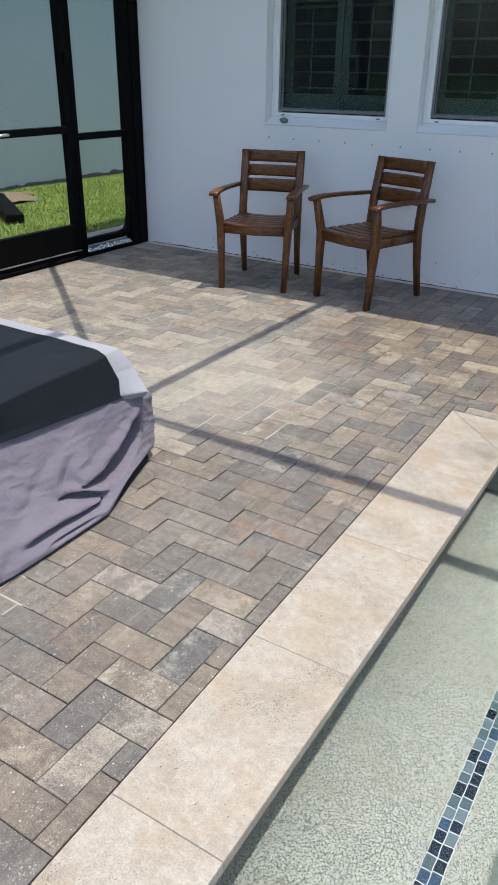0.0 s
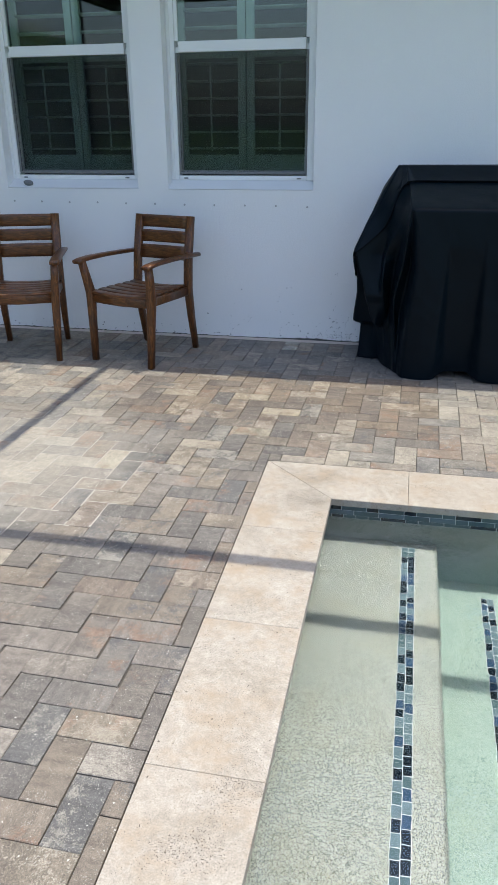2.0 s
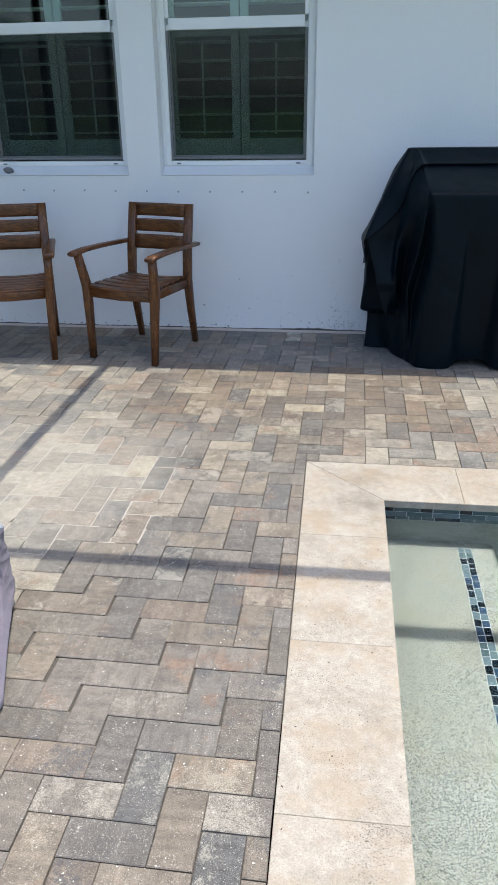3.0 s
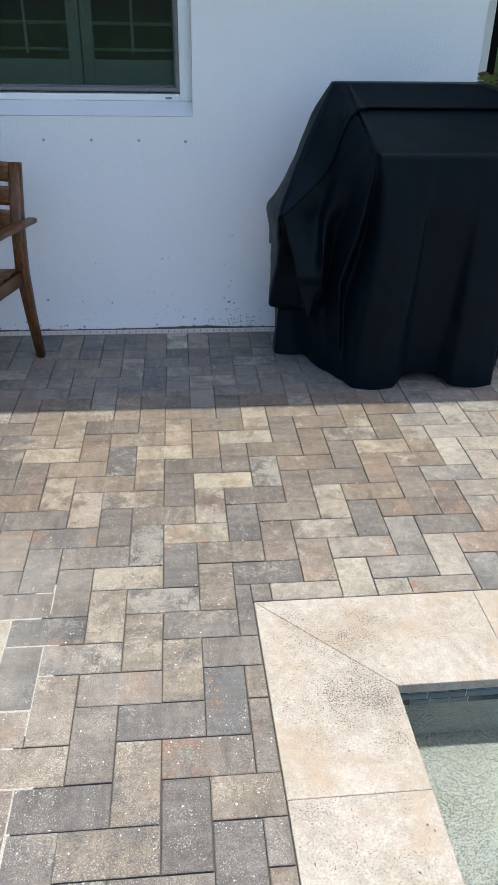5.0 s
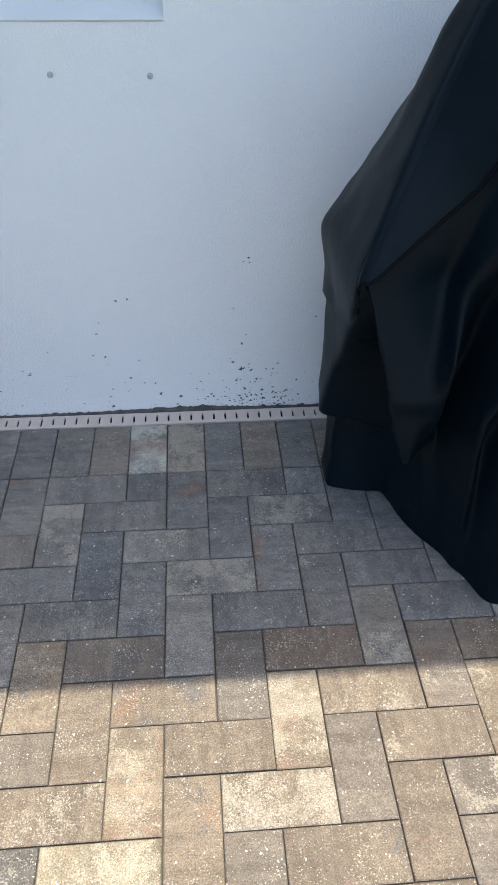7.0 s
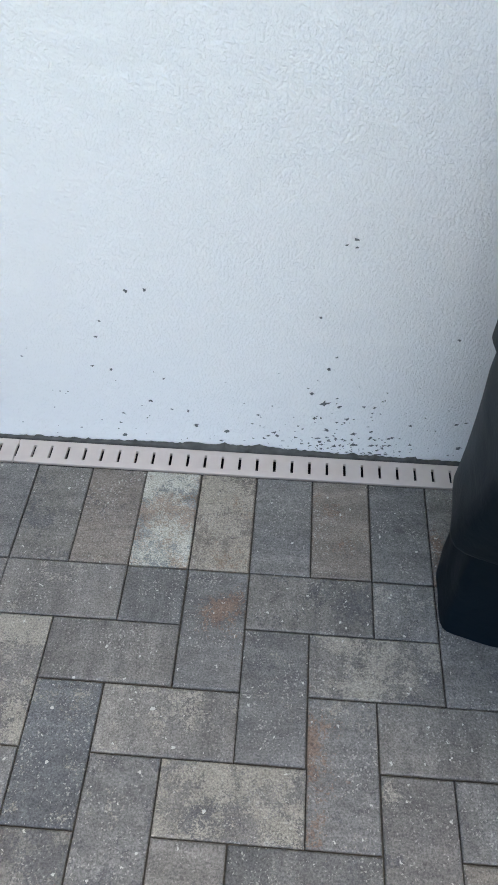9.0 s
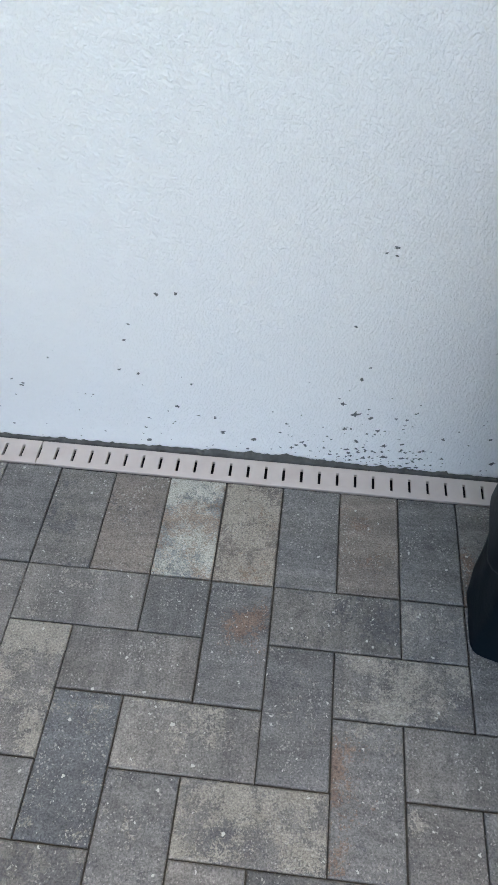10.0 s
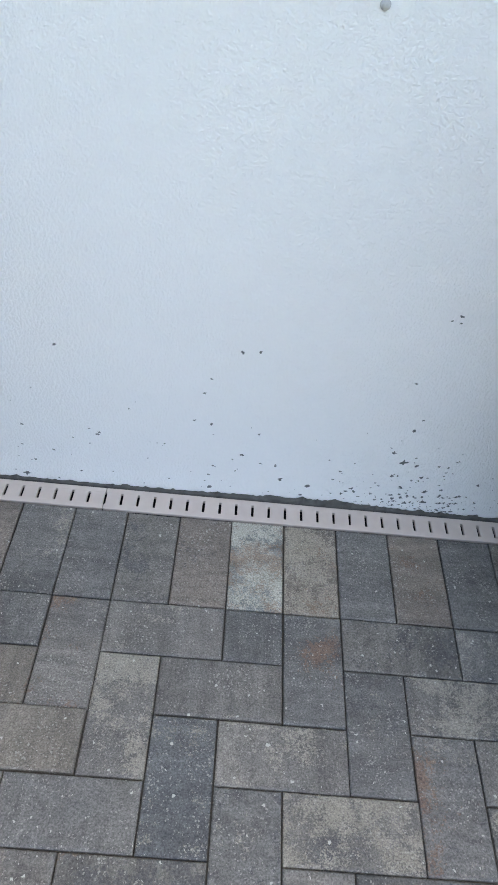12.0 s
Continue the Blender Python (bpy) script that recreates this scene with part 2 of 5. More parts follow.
def mat_pebble():
    n = Nodes("pebble_plaster", 0.55, spec=0.4)
    v = n.node("TexVoronoi", {"Scale": 360.0})
    n.t.links.new(n.pos(), v.inputs["Vector"])
    hue = n.node("SeparateColor", {"Color": v.outputs["Color"]}).outputs[0]
    c = n.ramp(hue, [(0.0, (0.260, 0.278, 0.253)), (0.40, (0.193, 0.209, 0.187)), (0.60, (0.319, 0.336, 0.311)), (0.76, (0.098, 0.110, 0.102)), (0.87, (0.041, 0.048, 0.047)), (0.95, (0.278, 0.265, 0.210))], "CONSTANT")
    c = n.mix(0.20, c, (0.234, 0.259, 0.237))
    vv = n.node("TexVoronoi", {"Scale": 320.0})
    n.t.links.new(n.pos(), vv.inputs["Vector"])
    few = n.math("LESS_THAN", n.node("SeparateColor", {"Color": vv.outputs["Color"]}).outputs[1], 0.56)
    speck = n.math("MULTIPLY", n.math("LESS_THAN", vv.outputs["Distance"], n.math("MULTIPLY_ADD", n.noise(90.0, 1), 0.56, 0.10)), few)
    c = n.mix(speck, c, (0.016, 0.020, 0.021))
    tan = n.ramp(n.noise(3.0, 5, 0.65), [(0.50, 0.0), (0.78, 0.55)])
    c = n.mix(tan, c, (0.208, 0.199, 0.140))
    deep = n.node("MapRange", {"Value": n.node("SeparateXYZ", {"Vector": n.pos()}).outputs["Z"], "From Min": -0.34, "From Max": -0.80, "To Max": 0.75}).outputs[0]
    c = n.mix(deep, c, (0.155, 0.280, 0.243))          # deeper water's green tint, put into the plaster colour
    return n.done(c, 0.55, n.bump(v.outputs["Distance"], 0.4, 0.002))


def mat_plain(name, col, rough=0.5, metal=0.0, var=0.2, scale=12.0, spec=0.5, bump=0.0):
    n = Nodes(name, rough, metal, spec)
    c = n.mix(var, col, n.ramp(n.noise(scale, 4), [(0.3, 0.35), (0.7, 0.65)]), "OVERLAY")
    return n.done(c, rough, n.bump(n.noise(scale * 9, 3), bump, 0.002) if bump else None)


def mat_see(name, col, gloss=0.05, solid=0.0, solid_col=(0.02, 0.02, 0.02), ior=1.5):
    """Clear sheet: light goes straight through, tinted, with a mirror gloss by Fresnel."""
    n = Nodes(name)
    out = n.t.nodes["Material Output"]
    clear = n.node("BsdfTransparent", {"Color": col}).outputs[0]
    if solid:
        clear = n.node("MixShader", {0: solid, 1: clear, 2: n.node("BsdfDiffuse", {"Color": solid_col}).outputs[0]}).outputs[0]
    shine = n.node("BsdfGlossy", {"Roughness": gloss})
    lay = n.node("LayerWeight", {"Blend": 0.5})
    f0 = ((ior - 1) / (ior + 1)) ** 2
    fac = n.math("MULTIPLY_ADD", n.math("POWER", lay.outputs["Facing"], 5.0), 1 - f0, f0)
    top = n.node("MixShader", {0: fac, 1: clear, 2: shine.outputs[0]})
    n.t.links.new(top.outputs[0], out.inputs["Surface"])
    return n.m


def mat_water():
    """Clear water that bends light, with faint ripples."""
    n = Nodes("pool_water", 0.0)
    n.b.inputs["Transmission Weight"].default_value = 1.0
    n.b.inputs["IOR"].default_value = 1.33
    ripple = n.math("MULTIPLY_ADD", n.noise(26.0, 2, 0.5), 0.4, n.noise(8.0, 2, 0.5))
    return n.done((0.955, 0.988, 0.990), None, n.bump(ripple, 0.5, 0.0032))


M_DRIFT_SAND = mat_sand_pale()
M_SAND, M_TRAV, M_PEBBLE = mat_sand(), mat_travertine(), mat_pebble()
M_WOOD, M_WOOD_SLAT = mat_wood("stained_hardwood", (26.0, 26.0, 5.0)), mat_wood("stained_hardwood_slat", (5.0, 26.0, 30.0))
M_WALL = mat_stucco("white_stucco", (0.890, 0.890, 0.893))
M_NEIGHBOUR = mat_stucco("grey_white_stucco", (0.58, 0.662, 0.692))
# the room's lack of light put into a dark wall colour
M_WALL_IN = mat_plain("unlit_room_paint", (0.14, 0.14, 0.135), 0.8)
M_VINYL = mat_plain("white_vinyl", (0.80, 0.81, 0.82), 0.35, var=0.06)
M_SILL = mat_stucco("painted_sill", (0.76, 0.77, 0.78), 0.0006)
M_BLACK = mat_plain("black_powder_coat", (0.004, 0.004, 0.0045), 0.5, var=0.15, spec=0.05)
M_SHUTTER = mat_plain("shutter_paint", (0.78, 0.80, 0.77), 0.5, var=0.08)
M_GRATE = mat_plain("beige_grate_plastic", (0.56, 0.485, 0.44), 0.55, var=0.2, scale=30, bump=0.1)
# near-black: shade under the grate put into the channel's colour
M_DARK = mat_plain("channel_shade", (0.02, 0.019, 0.018), 0.9)
M_MORTAR = mat_plain("rough_mortar", (0.085, 0.083, 0.078), 0.95, var=0.9, scale=60, bump=0.6)
M_CHIP = mat_plain("bare_render", (0.145, 0.150, 0.155), 0.9, var=0.5, scale=120)
M_GRILL = mat_cloth("black_polyester", (0.0020, 0.0062, 0.0106), 900, 0.46, 0.10, 0.0, 0.11)
M_PIPING = mat_plain("black_piping", (0.003, 0.004, 0.006), 0.8, spec=0.08)
M_COVER_DARK = mat_cloth("charcoal_vinyl", (0.0125, 0.0155, 0.0195), 500, 0.45, 0.12, 0.0, 0.10)
M_COVER_GREY = mat_cloth("grey_polyester", (0.150, 0.134, 0.168), 700, 0.8, 0.6, 0.1)
M_COVER_BAND = mat_cloth("pale_grey_band", (0.285, 0.29, 0.32), 700, 0.75, 0.25, 0.1)
M_HEM_DARK = mat_cloth("dark_hem_cloth", (0.022, 0.016, 0.022), 700, 0.8, 0.4, 0.0, 0.08)
M_GRASS = mat_plain("lawn_blades", (0.235, 0.320, 0.052), 0.6, var=0.6, scale=3)
M_SOIL = mat_plain("bare_soil", (0.22, 0.17, 0.12), 0.95, var=0.6, scale=8, bump=0.6)
M_TURF = mat_plain("turf", (0.085, 0.160, 0.035), 0.9, var=0.5, scale=5, bump=0.5)
M_CONCRETE = mat_plain("grey_concrete", (0.36, 0.36, 0.35), 0.85, var=0.4, scale=9, bump=0.3)
M_FOIL = mat_plain("crinkled_film", (0.62, 0.65, 0.68), 0.22, 0.6, var=0.3)
M_PALM = mat_plain("palm_leaf", (0.16, 0.20, 0.05), 0.5, var=0.5, scale=20)
M_PALM_DRY = mat_plain("dry_palm_stalk", (0.28, 0.17, 0.08), 0.7, var=0.5, scale=20)
M_POT = mat_plain("clay_pot", (0.30, 0.16, 0.10), 0.8, var=0.3)
M_ROOF = mat_plain("roof_tile", (0.28, 0.24, 0.21), 0.8, var=0.4)
M_STEEL = mat_plain("brushed_metal", (0.65, 0.65, 0.66), 0.3, 0.9)
M_STONE = mat_plain("grey_stone", (0.17, 0.175, 0.18), 0.8, var=0.6, scale=60)
M_RUST = mat_plain("grey_plug", (0.47, 0.47, 0.47), 0.8, var=0.5, scale=150)
M_GLASS = mat_see("window_glass", (0.74, 0.82, 0.80), 0.0, ior=1.72)
M_INSECT = mat_see("insect_mesh", (0.95, 0.95, 0.95), 0.5, 0.28, (0.014, 0.016, 0.017), ior=1.05)
M_SCREEN = mat_see("enclosure_mesh", (0.97, 0.97, 0.97), 0.5, 0.12, (0.02, 0.02, 0.02), ior=1.03)
M_WATER = mat_water()
TILES = [mat_plain("glass_tile_teal", (0.048, 0.082, 0.092), 0.15, var=0.3, scale=30), mat_plain("glass_tile_navy", (0.006, 0.013, 0.021), 0.12, var=0.3, scale=30),
         mat_plain("glass_tile_blue", (0.022, 0.046, 0.085), 0.12, var=0.8, scale=110), mat_plain("glass_tile_slate", (0.082, 0.122, 0.142), 0.18, var=0.3, scale=30)]

# ---- mesh tools ----


def box(bm, a, b, bevel=0.0, m=None):
    """A box from corner a to corner b, its edges rounded, moved by m."""
    a, b = V3(a), V3(b)
    got = bmesh.ops.create_cube(bm, size=1.0, matrix=Matrix.Translation((a + b) / 2) @ Matrix.Diagonal((*(b - a), 1)))
    vs = got["verts"]
    if bevel:
        es = list({e for v in vs for e in v.link_edges})
        out = bmesh.ops.bevel(bm, geom=es, offset=bevel, segments=2, profile=0.6, affect="EDGES")
        vs = list({v for f in out["faces"] for v in f.verts} | {v for v in vs if v.is_valid})
    if m:
        bmesh.ops.transform(bm, matrix=m, verts=vs)
    return bm


def sweep(bm, pts, sizes, up=(0, 1, 0), n=8, power=4.0):
    """A bar along pts; sizes: width and depth at each point; a rounded box in section."""
    pts = [V3(p) for p in pts]
    rings = []
    for i, p in enumerate(pts):
        d = (pts[min(i + 1, len(pts) - 1)] - pts[max(i - 1, 0)]).normalized()
        u = V3(up)
        s = d.cross(u).normalized()
        u = s.cross(d).normalized()
        w, h = sizes[i] if isinstance(sizes, list) else sizes
        ring = []
        for k in range(n * 2):
            a = math.pi * (k + 0.5) / n
            c, q = math.cos(a), math.sin(a)
            r = (abs(c) ** power + abs(q) ** power) ** (-1 / power)
            ring.append(bm.verts.new(p + s * (c * r * w / 2) + u * (q * r * h / 2)))
        rings.append(ring)
    for r0, r1 in zip(rings, rings[1:]):
        for k in range(len(r0)):
            bm.faces.new((r0[k], r0[k - 1], r1[k - 1], r1[k]))
    bm.faces.new(rings[0])
    bm.faces.new(rings[-1][::-1])
    return bm


def mesh_of(name, bm, material, smooth=False):
    me = bpy.data.meshes.new(name)
    bmesh.ops.recalc_face_normals(bm, faces=bm.faces)
    bm.to_mesh(me)
    bm.free()
    me.materials.append(material)
    if smooth:
        me.shade_smooth()
    return me


def part(name, bm, material, parent, label="", smooth=False):
    ob = new(name, mesh_of(name, bm, material, smooth))
    ob.parent = parent
    return tagged(ob, label)


def boxes(*items):
    bm = bmesh.new()
    for it in items:
        box(bm, *it)
    return bm


def thing(name, label, category, m=None, group="", kind=""):
    ob = new(name)
    ob.empty_display_size = 0.1
    if m is not None:
        ob.matrix_basis = m
    return tagged(ob, label, category, group, kind)


def solid(name, bm, material, label, category, kind="structure", smooth=False, group=""):
    return tagged(new(name, mesh_of(name, bm, material, smooth)), label, category, group, kind)


def raw(name, verts, faces, material, smooth=False):
    me = bpy.data.meshes.new(name)
    me.from_pydata(verts, [], faces)
    me.update()
    me.materials.append(material)
    if smooth:
        me.shade_smooth()
    return me

# ---- the house ----
WALL_L, WALL_R, WALL_T = -3.34, 1.33, 0.22
WINDOWS = [(-2.125, -1.150), (-0.935, 0.050)]     # openings, x from and to
SILL, HEAD, EAVE = 1.000, 2.700, 2.78
EAVE_Y = -0.825 + DRIFT.y * (EAVE + 0.30)

bm = bmesh.new()
xs = [WALL_L - 0.06, WINDOWS[0][0], WINDOWS[0][1], WINDOWS[1][0], WINDOWS[1][1], WALL_R]
for i in range(5):
    if i in (1, 3):
        box(bm, (xs[i], 0, -0.1), (xs[i + 1], WALL_T, SILL))
        box(bm, (xs[i], 0, HEAD), (xs[i + 1], WALL_T, 2.95))
    else:
        box(bm, (xs[i], 0, -0.1), (xs[i + 1], WALL_T, 2.95))
solid("wall_north", bm, M_WALL, "white painted stucco house wall with two windows", "wall")
solid("wall_side", boxes(((WALL_L - 0.06, WALL_T, -0.1), (WALL_L + 0.14, 7.0, 2.95))), M_WALL, "white stucco side wall of the house", "wall")
solid("wall_return", boxes(((WALL_R - WALL_T, WALL_T, -0.1), (WALL_R, 1.6, 2.95))), M_WALL, "white stucco wall return at the house corner", "wall")
solid("wall_recess", boxes(((WALL_R, 1.6, -0.1), (1.98, 1.8, 2.95)), ((3.9, 1.6, -0.1), (6.0, 1.8, 2.95)), ((1.98, 1.6, 2.15), (3.9, 1.8, 2.95))),
      M_WALL, "white stucco wall behind the covered recess", "wall")
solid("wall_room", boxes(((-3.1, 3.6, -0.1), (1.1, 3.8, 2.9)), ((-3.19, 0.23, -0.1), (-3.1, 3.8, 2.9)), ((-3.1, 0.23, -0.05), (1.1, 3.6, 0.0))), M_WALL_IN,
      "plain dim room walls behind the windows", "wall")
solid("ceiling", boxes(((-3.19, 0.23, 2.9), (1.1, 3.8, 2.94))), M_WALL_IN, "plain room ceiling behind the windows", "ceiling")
bm = boxes(((WALL_L - 0.4, EAVE_Y + 0.02, EAVE), (WALL_R + 5, 0.0, EAVE + 0.02)))
solid("soffit", bm, M_VINYL, "white soffit under the eave", "soffit")
bm = boxes(((WALL_L - 0.4, EAVE_Y, EAVE - 0.02), (WALL_R + 5, EAVE_Y + 0.02, EAVE + 0.16), 0.004))
solid("fascia", bm, M_VINYL, "white fascia board along the eave", "fascia")
bm = bmesh.new()
box(bm, (WALL_L - 0.5, 0, 0), (WALL_R + 5.1, 5.2, 0.12), 0.0, Matrix.Translation((0, EAVE_Y - 0.03, EAVE + 0.18)) @ pose(0, 0, 0, 22))
solid("roof", bm, M_ROOF, "brown tiled house roof", "roof")

# sloped stucco sills, and the windows
for k, (x0, x1) in enumerate(WINDOWS):
    bm = bmesh.new()
    vs = [bm.verts.new(p) for x in (x0, x1) for p in ((x, 0.0, SILL), (x, -0.004, SILL + 0.004), (x, 0.092, SILL + 0.056), (x, 0.092, SILL))]
    for q in range(4):
        bm.faces.new((vs[q], vs[(q + 1) % 4], vs[4 + (q + 1) % 4], vs[4 + q]))
    bm.faces.new(vs[:4]), bm.faces.new(vs[4:])
    solid("sill_%d" % (k + 1), bm, M_SILL, "white painted sloping stucco window sill", "sill")
    w = thing("window_%d" % (k + 1), "white vinyl single-hung window with shutters behind dark glass", "window", kind="structure")
    z0, z1, mid = SILL + 0.056, HEAD, 1.862
    ya, yb = 0.085, 0.165
    fw = 0.055
    part("window_frame", boxes(((x0, ya, z0), (x0 + fw, yb, z1), 0.004), ((x1 - fw, ya, z0), (x1, yb, z1), 0.004),
                               ((x0 + fw, ya, z0), (x1 - fw, yb, z0 + 0.028), 0.004), ((x0 + fw, ya, z1 - fw), (x1 - fw, yb, z1), 0.004),
                               ((x0 + 0.012, ya - 0.008, z0 + 0.002), (x0 + 0.026, ya, z1 - 0.01), 0.002), ((x1 - 0.026, ya - 0.008, z0 + 0.002), (x1 - 0.012, ya, z1 - 0.01), 0.002)), M_VINYL, w)
    a0, a1 = x0 + fw, x1 - fw
    low = part("lower_sash", boxes(((a0, ya + 0.03, z0 + 0.035), (a0 + 0.022, ya + 0.06, mid), 0.003), ((a1 - 0.022, ya + 0.03, z0 + 0.035), (a1, ya + 0.06, mid), 0.003),
                                   ((a0 + 0.022, ya + 0.03, z0 + 0.035), (a1 - 0.022, ya + 0.06, z0 + 0.06), 0.003),
                                   ((a0 + 0.022, ya + 0.012, mid - 0.032), (a1 - 0.022, ya + 0.06, mid + 0.032), 0.004)), M_VINYL, w)
    part("pane", boxes(((a0 + 0.02, ya + 0.044, z0 + 0.055), (a1 - 0.02, ya + 0.048, mid - 0.03))), M_GLASS, low)
    part("insect_screen", boxes(((a0 + 0.004, ya + 0.018, z0 + 0.038), (a1 - 0.004, ya + 0.0185, mid - 0.034))), M_INSECT, w, "dark insect screen")
    part("screen_frame", boxes(((a0 + 0.001, ya + 0.010, z0 + 0.037), (a0 + 0.015, ya + 0.026, mid - 0.034), 0.002), ((a1 - 0.015, ya + 0.010, z0 + 0.037), (a1 - 0.001, ya + 0.026, mid - 0.034), 0.002),
                               ((a0 + 0.015, ya + 0.010, z0 + 0.037), (a1 - 0.015, ya + 0.026, z0 + 0.053), 0.002)), M_STONE, w, "grey screen frame")
    up = part("upper_sash", boxes(((a0, ya + 0.012, mid + 0.033), (a0 + 0.022, ya + 0.04, z1 - fw), 0.003), ((a1 - 0.022, ya + 0.012, mid + 0.033), (a1, ya + 0.04, z1 - fw), 0.003)), M_VINYL, w)
    part("pane", boxes(((a0 + 0.02, ya + 0.024, mid + 0.031), (a1 - 0.02, ya + 0.028, z1 - fw + 0.01))), M_GLASS, up)
    for sx in (x0 + 0.09, x1 - 0.12):
        part("weep_cap", boxes(((sx, ya - 0.006, z0 + 0.008), (sx + 0.028, ya, z0 + 0.016), 0.002)), M_STONE, w, "small grey weep cover")
    # plantation shutters inside
    sh = thing("window_shutters_%d" % (k + 1), "painted louvred interior shutters, louvres open", "shutters", kind="structure")
    yc, cx = 0.235, (x0 + x1) / 2
    sz0, sz1 = z0 + 0.03, z1 - 0.03
    for side in (0, 1):
        p0, p1 = (x0 + 0.03, cx - 0.004) if side == 0 else (cx + 0.004, x1 - 0.03)
        panel = part("shutter_frame", boxes(((p0, yc, sz0), (p0 + 0.052, yc + 0.028, sz1), 0.004), ((p1 - 0.052, yc, sz0), (p1, yc + 0.028, sz1), 0.004),
                                            ((p0 + 0.052, yc, sz0), (p1 - 0.052, yc + 0.028, sz0 + 0.125), 0.004), ((p0 + 0.052, yc, sz1 - 0.12), (p1 - 0.052, yc + 0.028, sz1), 0.004),
                                            ((p0 + 0.052, yc, mid - 0.06), (p1 - 0.052, yc + 0.028, mid + 0.04), 0.004)), M_SHUTTER, sh)
        z = sz0 + 0.165
        louvre = None
        while z < sz1 - 0.15:
            if not mid - 0.09 < z < mid + 0.07:
                if louvre is None:
                    bm = bmesh.new()
                    sweep(bm, [(p0 + 0.054, 0, 0), (p1 - 0.054, 0, 0)], (0.085, 0.011), (0, 0, 1), 8, 2.2)
                    louvre = mesh_of("louvre", bm, M_SHUTTER, True)
                ob = new("louvre", louvre)
                ob.parent = panel
                ob.matrix_basis = pose(0, yc + 0.014, z, -7)
            z += 0.104
        part("tilt_rod", boxes((((p0 + p1) / 2 - 0.006, yc - 0.034, sz0 + 0.15), ((p0 + p1) / 2 + 0.006, yc - 0.024, mid - 0.1), 0.002)), M_SHUTTER, panel)

# plugs in the wall under the windows
bm = bmesh.new()
bmesh.ops.create_cone(bm, cap_ends=True, segments=14, radius1=0.0072, radius2=0.0055, depth=0.006, matrix=pose(0, 0, 0, 90))
plug = solid("wall_plug", bm, M_RUST, "small grey anchor plug in the stucco wall", "anchor plug", "", True, "row of wall plugs")
plug.matrix_basis = pose(0.015, -0.002, 0.897)
for i in range(1, 11):
    copy_thing(plug, pose(0.015 - 0.2103 * i, -0.002, 0.897 + 0.0016 * i + random.uniform(-0.003, 0.003)))

bm = bmesh.new()
bmesh.ops.create_icosphere(bm, subdivisions=3, radius=1.0)
for v in bm.verts:
    v.co = V3((v.co.x * 0.036, v.co.y * 0.022, v.co.z * 0.02)) * (1 + 0.25 * noise.noise(v.co * 1.3))
st = solid("stone", bm, M_STONE, "small grey stone on the window sill", "stone", "", True)
st.matrix_basis = pose(-1.975, 0.022, SILL + 0.034)

# flaked paint and the ragged foot of the wall
flakes = random.Random(5)


def flake(bm, x, z, r):
    n = 13
    c = bm.verts.new((x, -0.00220, z))
    ring = []
    for k in range(n):
        a = 2 * math.pi * k / n
        q = r * 0.85 * flakes.choice((0.4, 0.5, 0.7, 0.9, 1.3))
        ring.append(bm.verts.new((x + q * math.cos(a) * 1.15, -0.0012, z + q * math.sin(a) * 0.9)))
    for k in range(n):
        bm.faces.new((c, ring[k], ring[k - 1]))


bm = bmesh.new()
for x, z, r in ((0.189, 0.160, 0.006), (0.213, 0.137, 0.010), (0.239, 0.130, 0.006), (0.257, 0.101, 0.006), (0.224, 0.068, 0.006), (0.229, 0.040, 0.005), (0.240, 0.025, 0.006),
                (0.273, 0.062, 0.006), (0.274, 0.032, 0.005), (0.305, 0.054, 0.005), (0.342, 0.037, 0.004), (0.314, 0.151, 0.003), (0.451, 0.103, 0.004), (0.469, 0.042, 0.006)):
    flake(bm, x, z, r)
for x, z, r in ((0.231, 0.473, 0.0042), (0.218, 0.463, 0.0028), (0.233, 0.460, 0.0030), (-0.113, 0.361, 0.0040), (-0.084, 0.364, 0.0046), (-0.164, 0.298, 0.0030), (-0.175, 0.264, 0.0040),
                (-0.190, 0.197, 0.0030), (-0.159, 0.191, 0.0034), (-0.068, 0.177, 0.0030), (-0.097, 0.119, 0.0040), (-0.154, 0.022, 0.0070), (-0.017, 0.062, 0.0060), (-0.030, 0.097, 0.0030),
                (0.098, 0.099, 0.0034), (0.128, 0.054, 0.0050), (0.040, 0.048, 0.0060)):
    flake(bm, x, z, r)
for i in range(250):
    if i < 150:
        x, z = flakes.gauss(0.26, 0.085), 0.008 + flakes.expovariate(24.0)
    else:
        x, z = flakes.uniform(-0.55, 0.62), 0.008 + flakes.expovariate(13.0)
    if z < 0.42:
        flake(bm, x, z, flakes.choice((0.0012, 0.0014, 0.0018, 0.0022, 0.003, 0.0042)) * (1.0 if i < 150 else 0.85))
for i in range(60):
    flake(bm, flakes.uniform(-3.2, -0.5), 0.015 + flakes.expovariate(30.0), flakes.choice((0.002, 0.004, 0.007)))
solid("paint_chips", bm, M_CHIP, "small dark chips in the wall paint near the floor", "paint chips", "stuff")

bm = bmesh.new()
n = 900
rows = []
